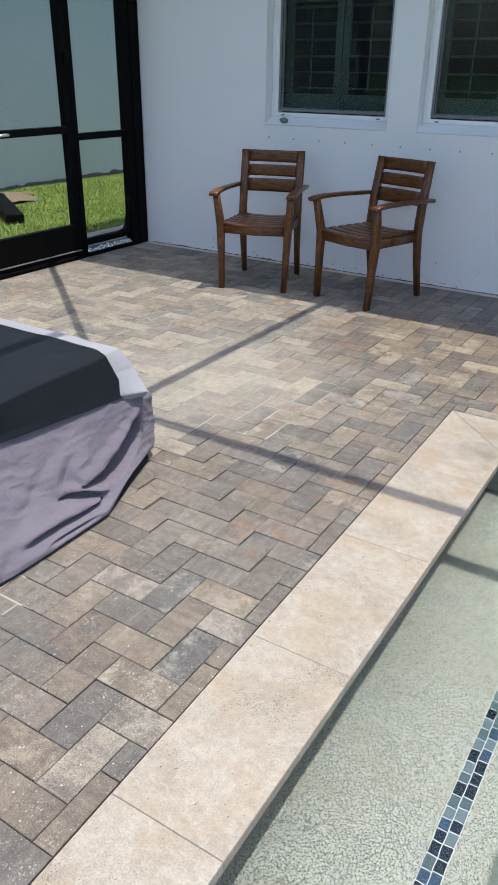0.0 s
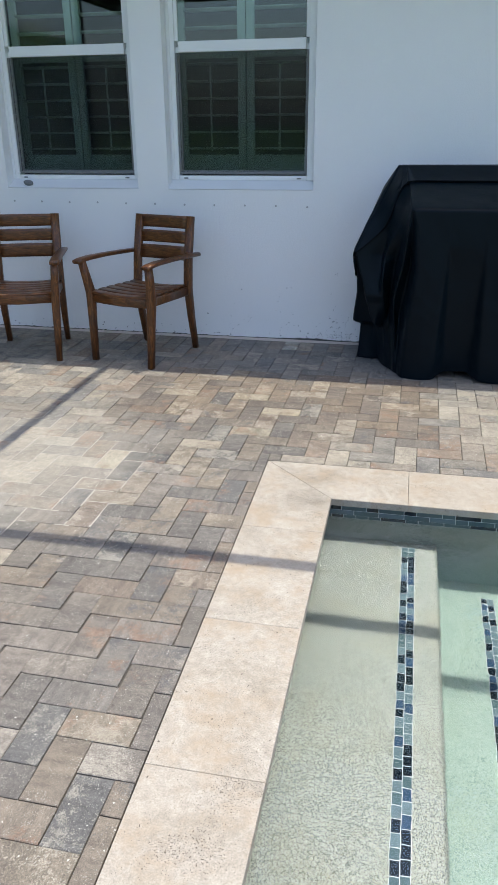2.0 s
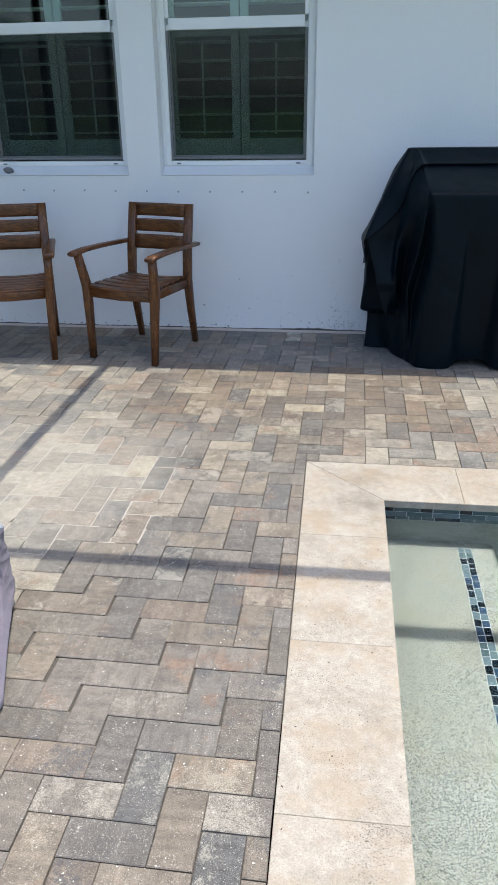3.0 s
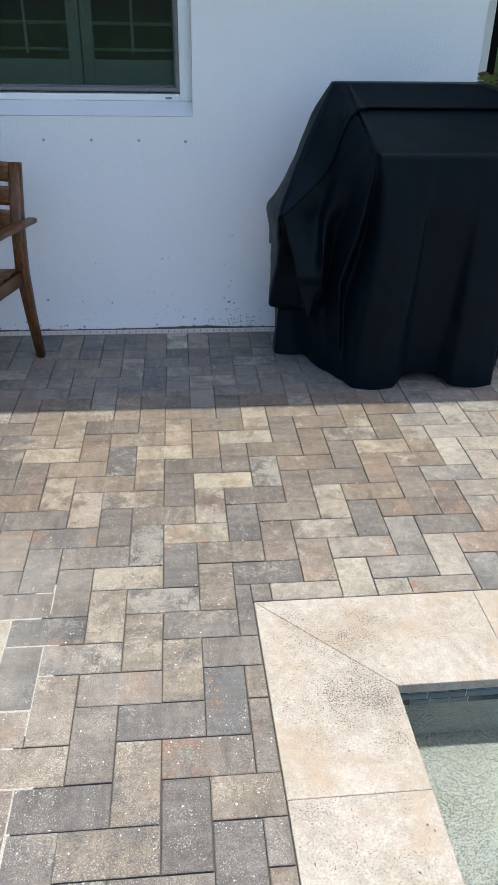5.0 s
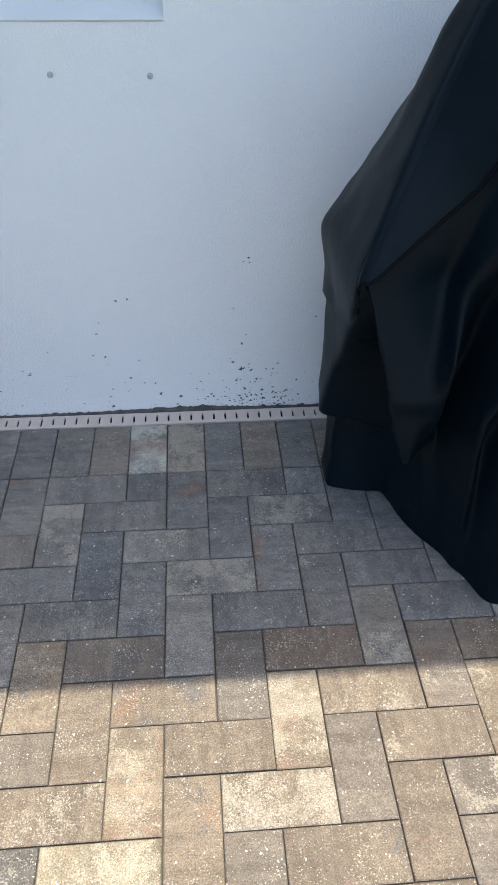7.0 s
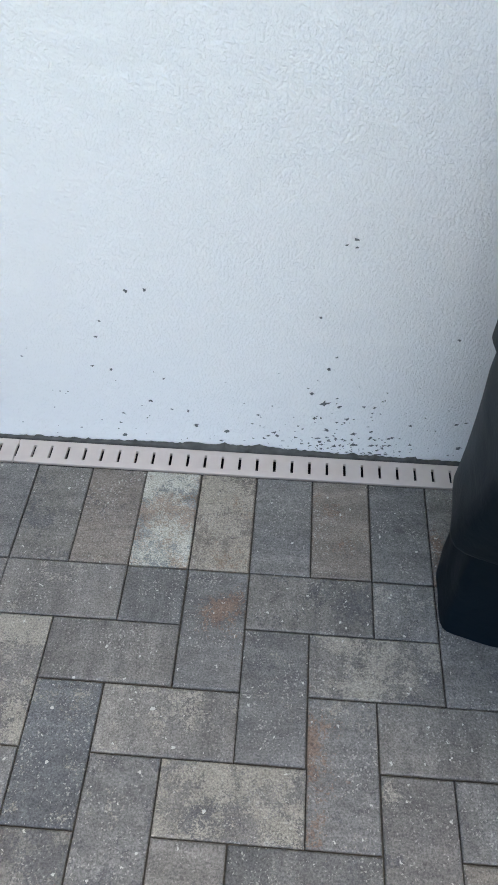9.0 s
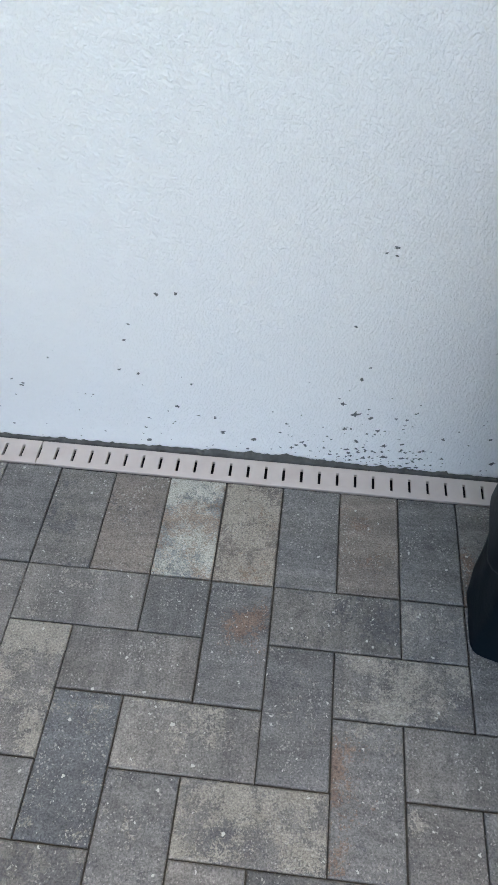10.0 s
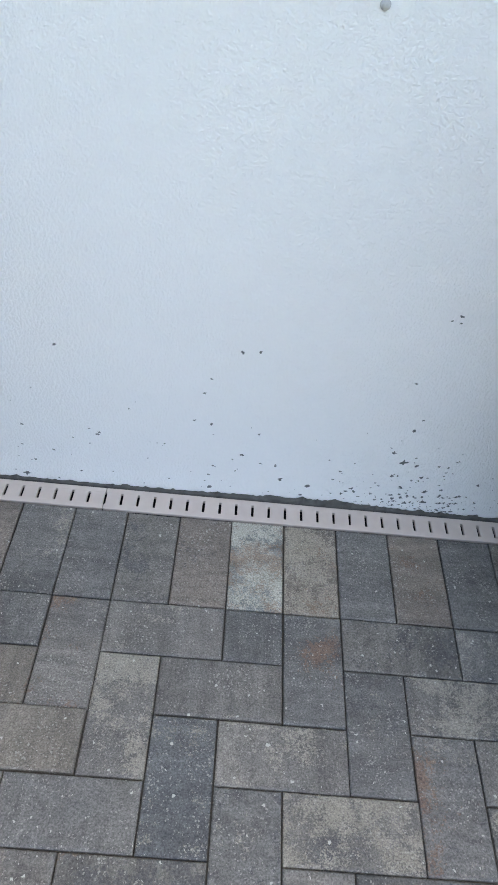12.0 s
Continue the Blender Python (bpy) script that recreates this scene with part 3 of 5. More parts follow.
for i in range(n + 1):
    x = -3.25 + 4.55 * i / n
    h = 0.002 + 0.007 * max(0.0, noise.noise(V3((x * 6.0, 0, 3))) + 0.1) + 0.010 * max(0.0, noise.noise(V3((x * 45.0, 2, 0)))) + 0.006 * max(0.0, noise.noise(V3((x * 130.0, 7, 0))))
    h += 0.010 * math.exp(-((x - 0.05) / 0.22) ** 2) * (0.7 + 0.6 * noise.noise(V3((x * 22, 5, 5))))
    rows.append([bm.verts.new(p) for p in ((x, -0.010 - 0.004 * noise.noise(V3((x * 60, 0, 0))), -0.01), (x, -0.006 - 0.004 * noise.noise(V3((x * 50, 4, 0))), h * 0.55), (x, -0.0010, h))])
for a, b in zip(rows, rows[1:]):
    for k in (0, 1):
        bm.faces.new((a[k], b[k], b[k + 1], a[k + 1]))
solid("wall_foot", bm, M_MORTAR, "ragged grey mortar edge at the foot of the wall", "mortar edge")

# slot drain along the wall
DR0, DR1, PITCH = -0.064, -0.010, 0.03267
grate_len = PITCH * 30
grate = thing("drain_grate", "beige plastic slotted drain grate along the wall", "drain grate", pose(-3.298, 0, 0.001), "drain grate lengths")
part("side_rail", boxes(((0, DR0, -0.007), (grate_len - 0.001, DR0 + 0.0125, 0.0), 0.0012)), M_GRATE, grate)
part("side_rail", boxes(((0, DR1 - 0.0125, -0.007), (grate_len - 0.001, DR1, 0.0), 0.0012)), M_GRATE, grate)
crossbar = mesh_of("crossbar", boxes(((0.0026, DR0 + 0.0120, -0.007), (PITCH - 0.0026, DR1 - 0.0120, -0.0002))), M_GRATE)
for i in range(30):
    ob = new("crossbar", crossbar)
    ob.parent = grate
    ob.matrix_basis = pose(i * PITCH, 0, 0)
for i in range(1, 5):
    copy_thing(grate, pose(-3.298 + grate_len * i, 0, 0.001))
solid("drain_channel", boxes(((-3.3, DR0, -0.05), (1.8, 0.0, -0.045)), ((-3.3, DR0 - 0.001, -0.05), (1.8, DR0, -0.006)), ((-3.3, DR1, -0.045), (1.8, 0.0, -0.012))), M_DARK, "drain channel below the grate, coloured near-black for its shade", "drain channel")

# ---- ground ----
POOL = Matrix.Translation((0.153, -2.060, 0)) @ pose(0, 0, 0, 0, 0, 0.45)     # pool axes: x along the north coping, -y along the west coping
LX, LY, CW = 3.30, -3.0, 0.320


def west(y):
    """The coping's west edge runs slightly askew to the pool."""
    return -0.0145 * y


def ground_ring(x0, y0, x1, y1, hole, z, name, material, label, category):
    """A flat sheet with a hole."""
    outer = [V3((x0, y0, z)), V3((x1, y0, z)), V3((x1, y1, z)), V3((x0, y1, z))]
    bm = bmesh.new()
    o = [bm.verts.new(p) for p in outer]
    h = [bm.verts.new(p) for p in hole]
    for k in range(4):
        bm.faces.new((o[k], o[(k + 1) % 4], h[(k + 1) % 4], h[k]))
    return solid(name, bm, material, label, category)


hole = [POOL @ V3(p) for p in ((0.02, LY + 0.02, -0.05), (LX - 0.02, LY + 0.02, -0.05), (LX - 0.02, -0.02, -0.05), (0.02, -0.02, -0.05))]
bed_hole = [V3((p.x, p.y, -0.007)) for p in hole]
turf_hole = [V3((-3.42, -6.2, -0.06)), V3((8.0, -6.2, -0.06)), V3((8.0, 0.02, -0.06)), V3((-3.42, 0.02, -0.06))]
ground_ring(-900, -900, 900, 900, turf_hole, -0.06, "ground", M_TURF, "green lawn around the house", "lawn")
ground_ring(-3.42, -6.2, 8.0, DR0 - 0.001, bed_hole, -0.007, "paver_bed", M_SAND, "sand bed and joints between the pavers", "sand bed")

# ---- pool ----
tile_rng = random.Random(11)
shell = thing("pool", "pebble-plastered swimming pool with a shallow ledge and steps", "pool", POOL.copy(), kind="structure")
IN = CW - 0.025
UNDER = CW - 0.062          # the west wall stands back under the coping
S1, S2, S3 = -0.300, -0.600, -1.00
E1, E2 = 0.755, 1.11


def profile(bm, pts, y0, y1):
    a = [bm.verts.new((x, y0, z)) for x, z in pts]
    b = [bm.verts.new((x, y1, z)) for x, z in pts]
    for k in range(len(pts) - 1):
        bm.faces.new((a[k], a[k + 1], b[k + 1], b[k]))


def nose(x, z, r=0.02):
    return [(x - r + r * math.sin(a), z - r + r * math.cos(a)) for a in (0, 0.4, 0.8, 1.2, math.pi / 2)]


bm = bmesh.new()
profile(bm, [(UNDER, -0.0305), (UNDER, S1)] + nose(E1, S1) + [(E1 + 0.01, S2 + 0.02), (E1 + 0.03, S2)] + nose(E2, S2) + [(E2 + 0.01, S3), (LX - IN, S3 - 0.5), (LX - IN, -0.0305)], -IN, LY + IN)
part("pool_floor", bm, M_PEBBLE, shell, "pale green-grey pebble plaster", True)
bm = boxes(((IN - 0.15, -IN, -1.6), (LX - IN + 0.15, -IN + 0.1, -0.0305)), ((IN - 0.15, LY + IN - 0.1, -1.6), (LX - IN + 0.15, LY + IN, -0.0305)))
part("pool_wall", bm, M_PEBBLE, shell, "pale green-grey pebble plaster")
bm = bmesh.new()
bm.faces.new([bm.verts.new(p) for p in ((UNDER, LY + IN, -0.072), (LX - IN, LY + IN, -0.072), (LX - IN, -IN, -0.072), (UNDER, -IN, -0.072))])
water = solid("water", bm, M_WATER, "clear still pool water", "water")
water.matrix_basis = POOL.copy()
water.visible_shadow = False
if water.data.polygons[0].normal.z < 0:
    water.data.flip_normals()

tile_bank = {}


def tile(w, h, material, parent, m):
    key = (round(w, 4), round(h, 4), material.name)
    if key not in tile_bank:
        bm = bmesh.new()
        a = 0.0006
        lo = [bm.verts.new(p) for p in ((0, 0, 0), (w, 0, 0), (w, h, 0), (0, h, 0))]
        hi = [bm.verts.new(p) for p in ((a, a, 0.0016), (w - a, a, 0.0016), (w - a, h - a, 0.0016), (a, h - a, 0.0016))]
        bm.faces.new(hi)
        for k in range(4):
            bm.faces.new((lo[k], lo[(k + 1) % 4], hi[(k + 1) % 4], hi[k]))
        tile_bank[key] = mesh_of("tile", bm, material)
    ob = new("tile", tile_bank[key])
    ob.parent = parent
    ob.matrix_basis = m
    return ob


M_GROUT = mat_plain("tile_grout", (0.38, 0.41, 0.42), 0.8, var=0.2, scale=60)
band = part("tile_band", boxes(((UNDER, -IN - 0.0025, -0.118), (LX - IN, -IN + 0.002, -0.031))), M_GROUT, shell, "waterline band of dark glass tiles")
for row in range(3):
    x = UNDER + 0.003 - (0.05 if row == 1 else 0.02 * row)
    while x < 1.9:
        w = tile_rng.choice((0.0475, 0.0985, 0.0985))
        x0, x1 = max(x, UNDER + 0.004), min(x + w, LX - IN)
        if x1 - x0 > 0.01:
            tile(x1 - x0, 0.0265, tile_rng.choice((TILES[0], TILES[0], TILES[3], TILES[1])), band, Matrix.Translation((x0, -IN - 0.0025, -0.0585 - 0.0285 * row)) @ pose(0, 0, 0, 90))
        x += w + 0.0025
for sx, sz, y_top in ((0.640, S1, -0.335), (0.960, S2, -0.390)):
    strip = part("tile_strip", boxes(((sx - 0.0265, LY + IN, sz), (sx + 0.0265, y_top, sz + 0.0022))), M_GROUT, shell, "two-column strip of blue glass tiles")
    for col in (0, 1):
        y = y_top - 0.002
        while y > (-2.35 if sx < 0.8 else -1.7):
            h = tile_rng.choice((0.031, 0.0365, 0.0365, 0.040))
            tile(0.0242, h, tile_rng.choice((TILES[0], TILES[3], TILES[1], TILES[2], TILES[3], TILES[1])), strip, Matrix.Translation((sx - 0.0252 + 0.0260 * col, y - h, sz + 0.0022)))
            y -= h + 0.0028

# travertine coping
coping = thing("coping", "cream travertine coping stones round the pool edge", "coping", POOL.copy(), kind="structure")


def stone_slab(poly, z0=-0.030, z1=0.0, r=0.0025):
    """A slab over a convex outline, its top edge rounded."""
    c = sum((V3(p) for p in poly), V3((0, 0))) / len(poly)
    bm = bmesh.new()
    rings = []
    for inset, z in ((0.0003, z0), (0.0003, z1 - r), (0.0003 + r * 0.35, z1 - r * 0.3), (0.0003 + r, z1)):
        ring = []
        for k in range(len(poly)):
            p, a, b = V3(poly[k]), V3(poly[k - 1]), V3(poly[(k + 1) % len(poly)])
            d0, d1 = (p - a).normalized(), (b - p).normalized()
            n0, n1 = V3((-d0.y, d0.x)), V3((-d1.y, d1.x))
            m = (n0 + n1) / (1 + n0.dot(n1))
            q = p + m * inset
            ring.append(bm.verts.new((q.x, q.y, z)))
        rings.append(ring)
    for r0, r1 in zip(rings, rings[1:]):
        for k in range(len(poly)):
            bm.faces.new((r0[k], r0[(k + 1) % len(poly)], r1[(k + 1) % len(poly)], r1[k]))
    bm.faces.new(rings[-1])
    return bm


ys = [0.0, -0.60, -1.185, -1.765, -2.345, LY]
for a, b in zip(ys, ys[1:]):
    top = [(CW, -CW), (0, 0)] if a == 0.0 else [(CW, a), (west(a), a)]
    bot = [(west(LY), LY), (CW, LY + CW)] if b == LY else [(west(b), b), (CW, b)]
    part("coping_stone", stone_slab(top + bot), M_TRAV, coping)
xs_n = [0.0, 0.625, 1.205, 1.785, 2.365, LX]
for a, b in zip(xs_n, xs_n[1:]):
    left = [(0, 0), (CW, -CW)] if a == 0.0 else [(a, 0), (a, -CW)]
    right = [(LX - CW, -CW), (LX, 0)] if b == LX else [(b, -CW), (b, 0)]
    part("coping_stone", stone_slab(left + right), M_TRAV, coping)
    lo = [(west(LY), LY), (CW, LY + CW)] if a == 0.0 else [(a, LY), (a, LY + CW)]
    hi = [(LX - CW, LY + CW), (LX, LY)] if b == LX else [(b, LY + CW), (b, LY)]
    part("coping_stone", stone_slab((lo + hi)[::-1]), M_TRAV, coping)
for a, b in ((-CW, -1.0), (-1.0, -2.0), (-2.0, LY + CW)):
    part("coping_stone", stone_slab([(LX - CW, a), (LX - CW, b), (LX, LY if b == LY + CW else b), (LX, 0 if a == -CW else a)]), M_TRAV, coping)

# ---- chairs ----


def build_chair():
    c = thing("patio_armchair", "brown-stained slatted wooden patio armchair against the wall", "armchair", group="pair of patio armchairs")
    for s in (-1, 1):
        bm = sweep(bmesh.new(), [(s * 0.220, -0.264, 0), (s * 0.227, -0.252, 0.24), (s * 0.234, -0.240, 0.43), (s * 0.244, -0.258, 0.53), (s * 0.252, -0.278, 0.626)],
                   [(0.038, 0.040), (0.044, 0.046), (0.052, 0.054), (0.046, 0.048), (0.042, 0.042)], (0, 1, 0), 8, 7.0)
        part("leg", bm, M_WOOD, c, "", True)
        bm = sweep(bmesh.new(), [(s * 0.203, 0.278, 0), (s * 0.203, 0.238, 0.22), (s * 0.203, 0.212, 0.42), (s * 0.201, 0.229, 0.6), (s * 0.199, 0.278, 0.862)],
                   [(0.034, 0.036), (0.042, 0.044), (0.050, 0.050), (0.054, 0.040), (0.056, 0.026)], (0, 1, 0), 8, 7.0)
        part("leg", bm, M_WOOD, c, "", True)
        bm = sweep(bmesh.new(), [(s * 0.240, 0.285, 0.628), (s * 0.246, 0.15, 0.634), (s * 0.254, -0.05, 0.641), (s * 0.258, -0.20, 0.642), (s * 0.260, -0.285, 0.637), (s * 0.260, -0.322, 0.630)],
                   [(0.044, 0.024), (0.046, 0.024), (0.054, 0.024), (0.060, 0.025), (0.062, 0.025), (0.060, 0.022)], (0, 0, 1), 8, 7.0)
        part("armrest", bm, M_WOOD, c, "", True)
        part("side_rail", sweep(bmesh.new(), [(s * 0.222, -0.235, 0.408), (s * 0.204, 0.20, 0.400)], (0.022, 0.055), (0, 0, 1), 8, 7.0), M_WOOD, c, "", True)
    for z0, z1 in ((0.588, 0.676), (0.692, 0.768), (0.784, 0.862)):
        bm = bmesh.new()
        pts, mid = [], (z0 + z1) / 2
        y = 0.231 + (mid - 0.6) * 0.185
        for k in range(9):
            x = -0.176 + 0.352 * k / 8
            pts.append((x, y + 0.008 * (1 - (x / 0.176) ** 2), mid))
        sweep(bm, pts, (z1 - z0, 0.019), (0, 1, 0.0), 8, 8.0)
        part("backrest_slat", bm, M_WOOD_SLAT, c, "", True)
    for k, y in enumerate((-0.228, -0.152, -0.076, 0.0, 0.076, 0.150)):
        half = 0.225 - 0.005 * k
        bm = sweep(bmesh.new(), [(-half, y, 0.440), (-half * 0.5, y, 0.431), (0, y, 0.428), (half * 0.5, y, 0.431), (half, y, 0.440)], (0.066, 0.016), (0, 0, 1))
        part("seat_slat", bm, M_WOOD_SLAT, c, "", True)
    part("front_rail", sweep(bmesh.new(), [(-0.222, -0.244, 0.404), (0, -0.250, 0.398), (0.222, -0.244, 0.404)], (0.022, 0.060), (0, 0, 1)), M_WOOD_SLAT, c, "", True)
    part("back_rail", sweep(bmesh.new(), [(-0.20, 0.205, 0.40), (0.20, 0.205, 0.40)], (0.022, 0.055), (0, 0, 1)), M_WOOD, c, "", True)
    return c


chair = build_chair()
chair.matrix_basis = pose(-1.760, -0.605, 0, 0, 0, 17.5)
copy_thing(chair, pose(-0.960, -0.535, 0, 0, 0, -16.5))

# ---- covered grill ----


def drape(levels, per_edge, folds, m=90, soften=2):
    """A cover over an angular frame: outlines with the same corners at each height, joined straight. levels: z and corner points."""
    zs = [z for z, _ in levels]
    bm = bmesh.new()
    rings = []
    for j in range(m + 1):
        z = zs[0] + (zs[-1] - zs[0]) * j / m
        k = min(max(i for i in range(len(levels)) if zs[i] >= z - 1e-9), len(levels) - 2)
        f = (zs[k] - z) / (zs[k] - zs[k + 1])
        pts = [V3(a).lerp(V3(b), f) for a, b in zip(levels[k][1], levels[k + 1][1])]
        dense, n = [], len(pts)
        for i in range(n):
            for q in range(per_edge[i]):
                dense.append((i + q / per_edge[i], pts[i].lerp(pts[(i + 1) % n], q / per_edge[i])))
        for _ in range(soften):
            dense = [(u, p * 0.5 + (dense[i - 1][1] + dense[(i + 1) % len(dense)][1]) * 0.25) for i, (u, p) in enumerate(dense)]
        c = sum((p for _, p in dense), V3((0, 0))) / len(dense)
        ring = []
        for i, (u, p) in enumerate(dense):
            t = dense[(i + 1) % len(dense)][1] - dense[i - 1][1]
            out = V3((t.y, -t.x)).normalized()
            if out.dot(p - c) < 0:
                out = -out
            d, dz = folds(u, z, p)
            ring.append(bm.verts.new((p.x + out.x * d, p.y + out.y * d, max(0.002, z + dz))))
        rings.append(ring)
    for r0, r1 in zip(rings, rings[1:]):
        for i in range(len(r0)):
            bm.faces.new((r0[i - 1], r0[i], r1[i], r1[i - 1]))
    middle = sum((v.co for v in rings[0]), V3()) / len(rings[0]) + V3((0, 0, 0.006))
    inner = [bm.verts.new(v.co.lerp(middle, 0.025) + V3((0, 0, 0.003))) for v in rings[0]]
    mid = bm.verts.new(middle)
    for i in range(len(inner)):
        bm.faces.new((inner[i - 1], inner[i], rings[0][i], rings[0][i - 1]))
        bm.faces.new((mid, inner[i], inner[i - 1]))
    return bm


def dip(x, at, width):
    return math.exp(-((x - at) / width) ** 2)


def trail(*keys):
    """An edge of the cover from top to hem: keys of height, x and y, joined straight."""
    def at(z):
        for (z0, x0, y0), (z1, x1, y1) in zip(keys, keys[1:]):
            if z >= z1:
                f = min(1.0, max(0.0, (z0 - z) / (z0 - z1)))
                return V3((x0 + (x1 - x0) * f, y0 + (y1 - y0) * f))
        return V3(keys[-1][1:])
    return at


def mirrored(edge, axis=1.93, out=0.0):
    """The same edge on the far half; out: how much wider it hangs below the hood."""
    def at(z):
        p = edge(z)
        return V3((axis - p.x + out * max(0.0, min(1.0, (1.0 - z) / 0.3)) - 0.12 * max(0.0, min(1.0, (z - 1.145) / 0.035)), p.y))
    return at


TOP_Z = 1.173
# the shelf's end, its seam, the hollow behind the loose corner and the corner's own edge
back_edge = trail((1.18, 0.630, -0.330), (1.09, 0.610, -0.240), (0.90, 0.530, -0.200), (0.68, 0.400, -0.200), (0, 0.430, -0.200))
end_back = trail((1.18, 0.607, -0.355), (1.10, 0.550, -0.355), (1.05, 0.521, -0.368), (0.90, 0.462, -0.380), (0.735, 0.394, -0.330), (0.69, 0.371, -0.270), (0.665, 0.366, -0.250), (0.56, 0.391, -0.235), (0.235, 0.390, -0.240), (0.222, 0.428, -0.250), (0, 0.413, -0.250))
end_seam = trail((1.18, 0.607, -0.385), (0.975, 0.494, -0.475), (0.70, 0.379, -0.572), (0.66, 0.380, -0.570), (0.56, 0.394, -0.490), (0.40, 0.388, -0.400), (0.234, 0.370, -0.358), (0.222, 0.424, -0.322), (0, 0.411, -0.350))
hollow = trail((1.18, 0.611, -0.388), (0.70, 0.385, -0.580), (0.62, 0.425, -0.550), (0.50, 0.500, -0.440), (0.245, 0.520, -0.425), (0.225, 0.500, -0.345), (0, 0.484, -0.372))
loose_edge = trail((1.18, 0.615, -0.392), (0.70, 0.393, -0.587), (0.455, 0.447, -0.612), (0.41, 0.460, -0.594), (0.262, 0.516, -0.586), (0.248, 0.545, -0.440), (0, 0.545, -0.385))
loose_mid = trail((1.18, 0.625, -0.397), (1.07, 0.627, -0.578), (0.98, 0.602, -0.600), (0.88, 0.585, -0.572), (0.69, 0.549, -0.535), (0.455, 0.530, -0.616), (0.41, 0.535, -0.592), (0.262, 0.530, -0.590), (0.248, 0.562, -0.470), (0, 0.572, -0.472))
# folds that fall from the hood's corner
fold_edge = trail((1.18, 0.635, -0.402), (1.07, 0.665, -0.600), (0.98, 0.655, -0.690), (0.88, 0.628, -0.645), (0.69, 0.560, -0.606), (0.55, 0.556, -0.655), (0.40, 0.578, -0.590), (0.26, 0.575, -0.510), (0, 0.600, -0.535))
first_valley = trail((1.18, 0.640, -0.406), (1.07, 0.685, -0.602), (0.975, 0.690, -0.780), (0.88, 0.672, -0.720), (0.64, 0.625, -0.550), (0.36, 0.600, -0.490), (0.20, 0.615, -0.540), (0, 0.640, -0.600))
thin_ridge = trail((1.18, 0.645, -0.408), (0.975, 0.697, -0.800), (0.88, 0.690, -0.800), (0.65, 0.665, -0.752), (0.45, 0.622, -0.682), (0.30, 0.640, -0.660), (0, 0.655, -0.640))
second_valley = trail((1.18, 0.650, -0.410), (0.975, 0.702, -0.812), (0.88, 0.710, -0.780), (0.65, 0.714, -0.665), (0.35, 0.668, -0.600), (0, 0.675, -0.670))
hood_corner = trail((1.18, 0.656, -0.412), (1.09, 0.702, -0.545), (0.975, 0.710, -0.822), (0.88, 0.735, -0.824), (0.65, 0.748, -0.812), (0.30, 0.712, -0.765), (0, 0.705, -0.742))
# the front with its wide sunken pleat
front_out = trail((1.18, 0.770, -0.412), (1.09, 0.780, -0.547), (0.975, 0.800, -0.824), (0.65, 0.825, -0.822), (0, 0.790, -0.768))
pleat_out = trail((1.18, 0.890, -0.412), (1.09, 0.895, -0.548), (0.975, 0.905, -0.825), (0.78, 0.906, -0.822), (0.40, 0.893, -0.805), (0, 0.880, -0.755))
pleat_in = trail((1.18, 0.905, -0.412), (1.09, 0.912, -0.548), (0.975, 0.922, -0.825), (0.78, 0.924, -0.817), (0.60, 0.926, -0.778), (0, 0.945, -0.680))
EDGE_LINES = [back_edge, end_back, end_seam, hollow, loose_edge, loose_mid, fold_edge, first_valley, thin_ridge, second_valley, hood_corner, front_out, pleat_out, pleat_in]
EDGE_LINES += [mirrored(pleat_in, 2.02), mirrored(pleat_out, 2.02)] + [mirrored(e, 1.93, 0.10) for e in EDGE_LINES[11:0:-1]] + [mirrored(back_edge)]
# hems: where along the edge lines, and how high; the top panel's is the same on the far half
FLAP_HEM = ((0, 0.50), (1, 0.50), (2, 0.55), (2.5, 0.690), (4, 0.703), (5, 0.885), (5.2, 1.045), (5.5, 1.070), (6, 1.082), (7, 1.089), (9, 1.092))
BASE_HEM = ((0, 0.002), (3, 0.002), (4, 0.010), (5, 0.004), (6, 0.002), (12, 0.002), (13, 0.040), (14, 0.045), (15, 0.012), (16, 0.002))
PER = 8


def hem_at(u, table, both_ways):
    if both_ways:
        u = min(u, len(EDGE_LINES) - 1 - u)
    return float(np.interp(u, [k for k, _ in table], [z for _, z in table]))


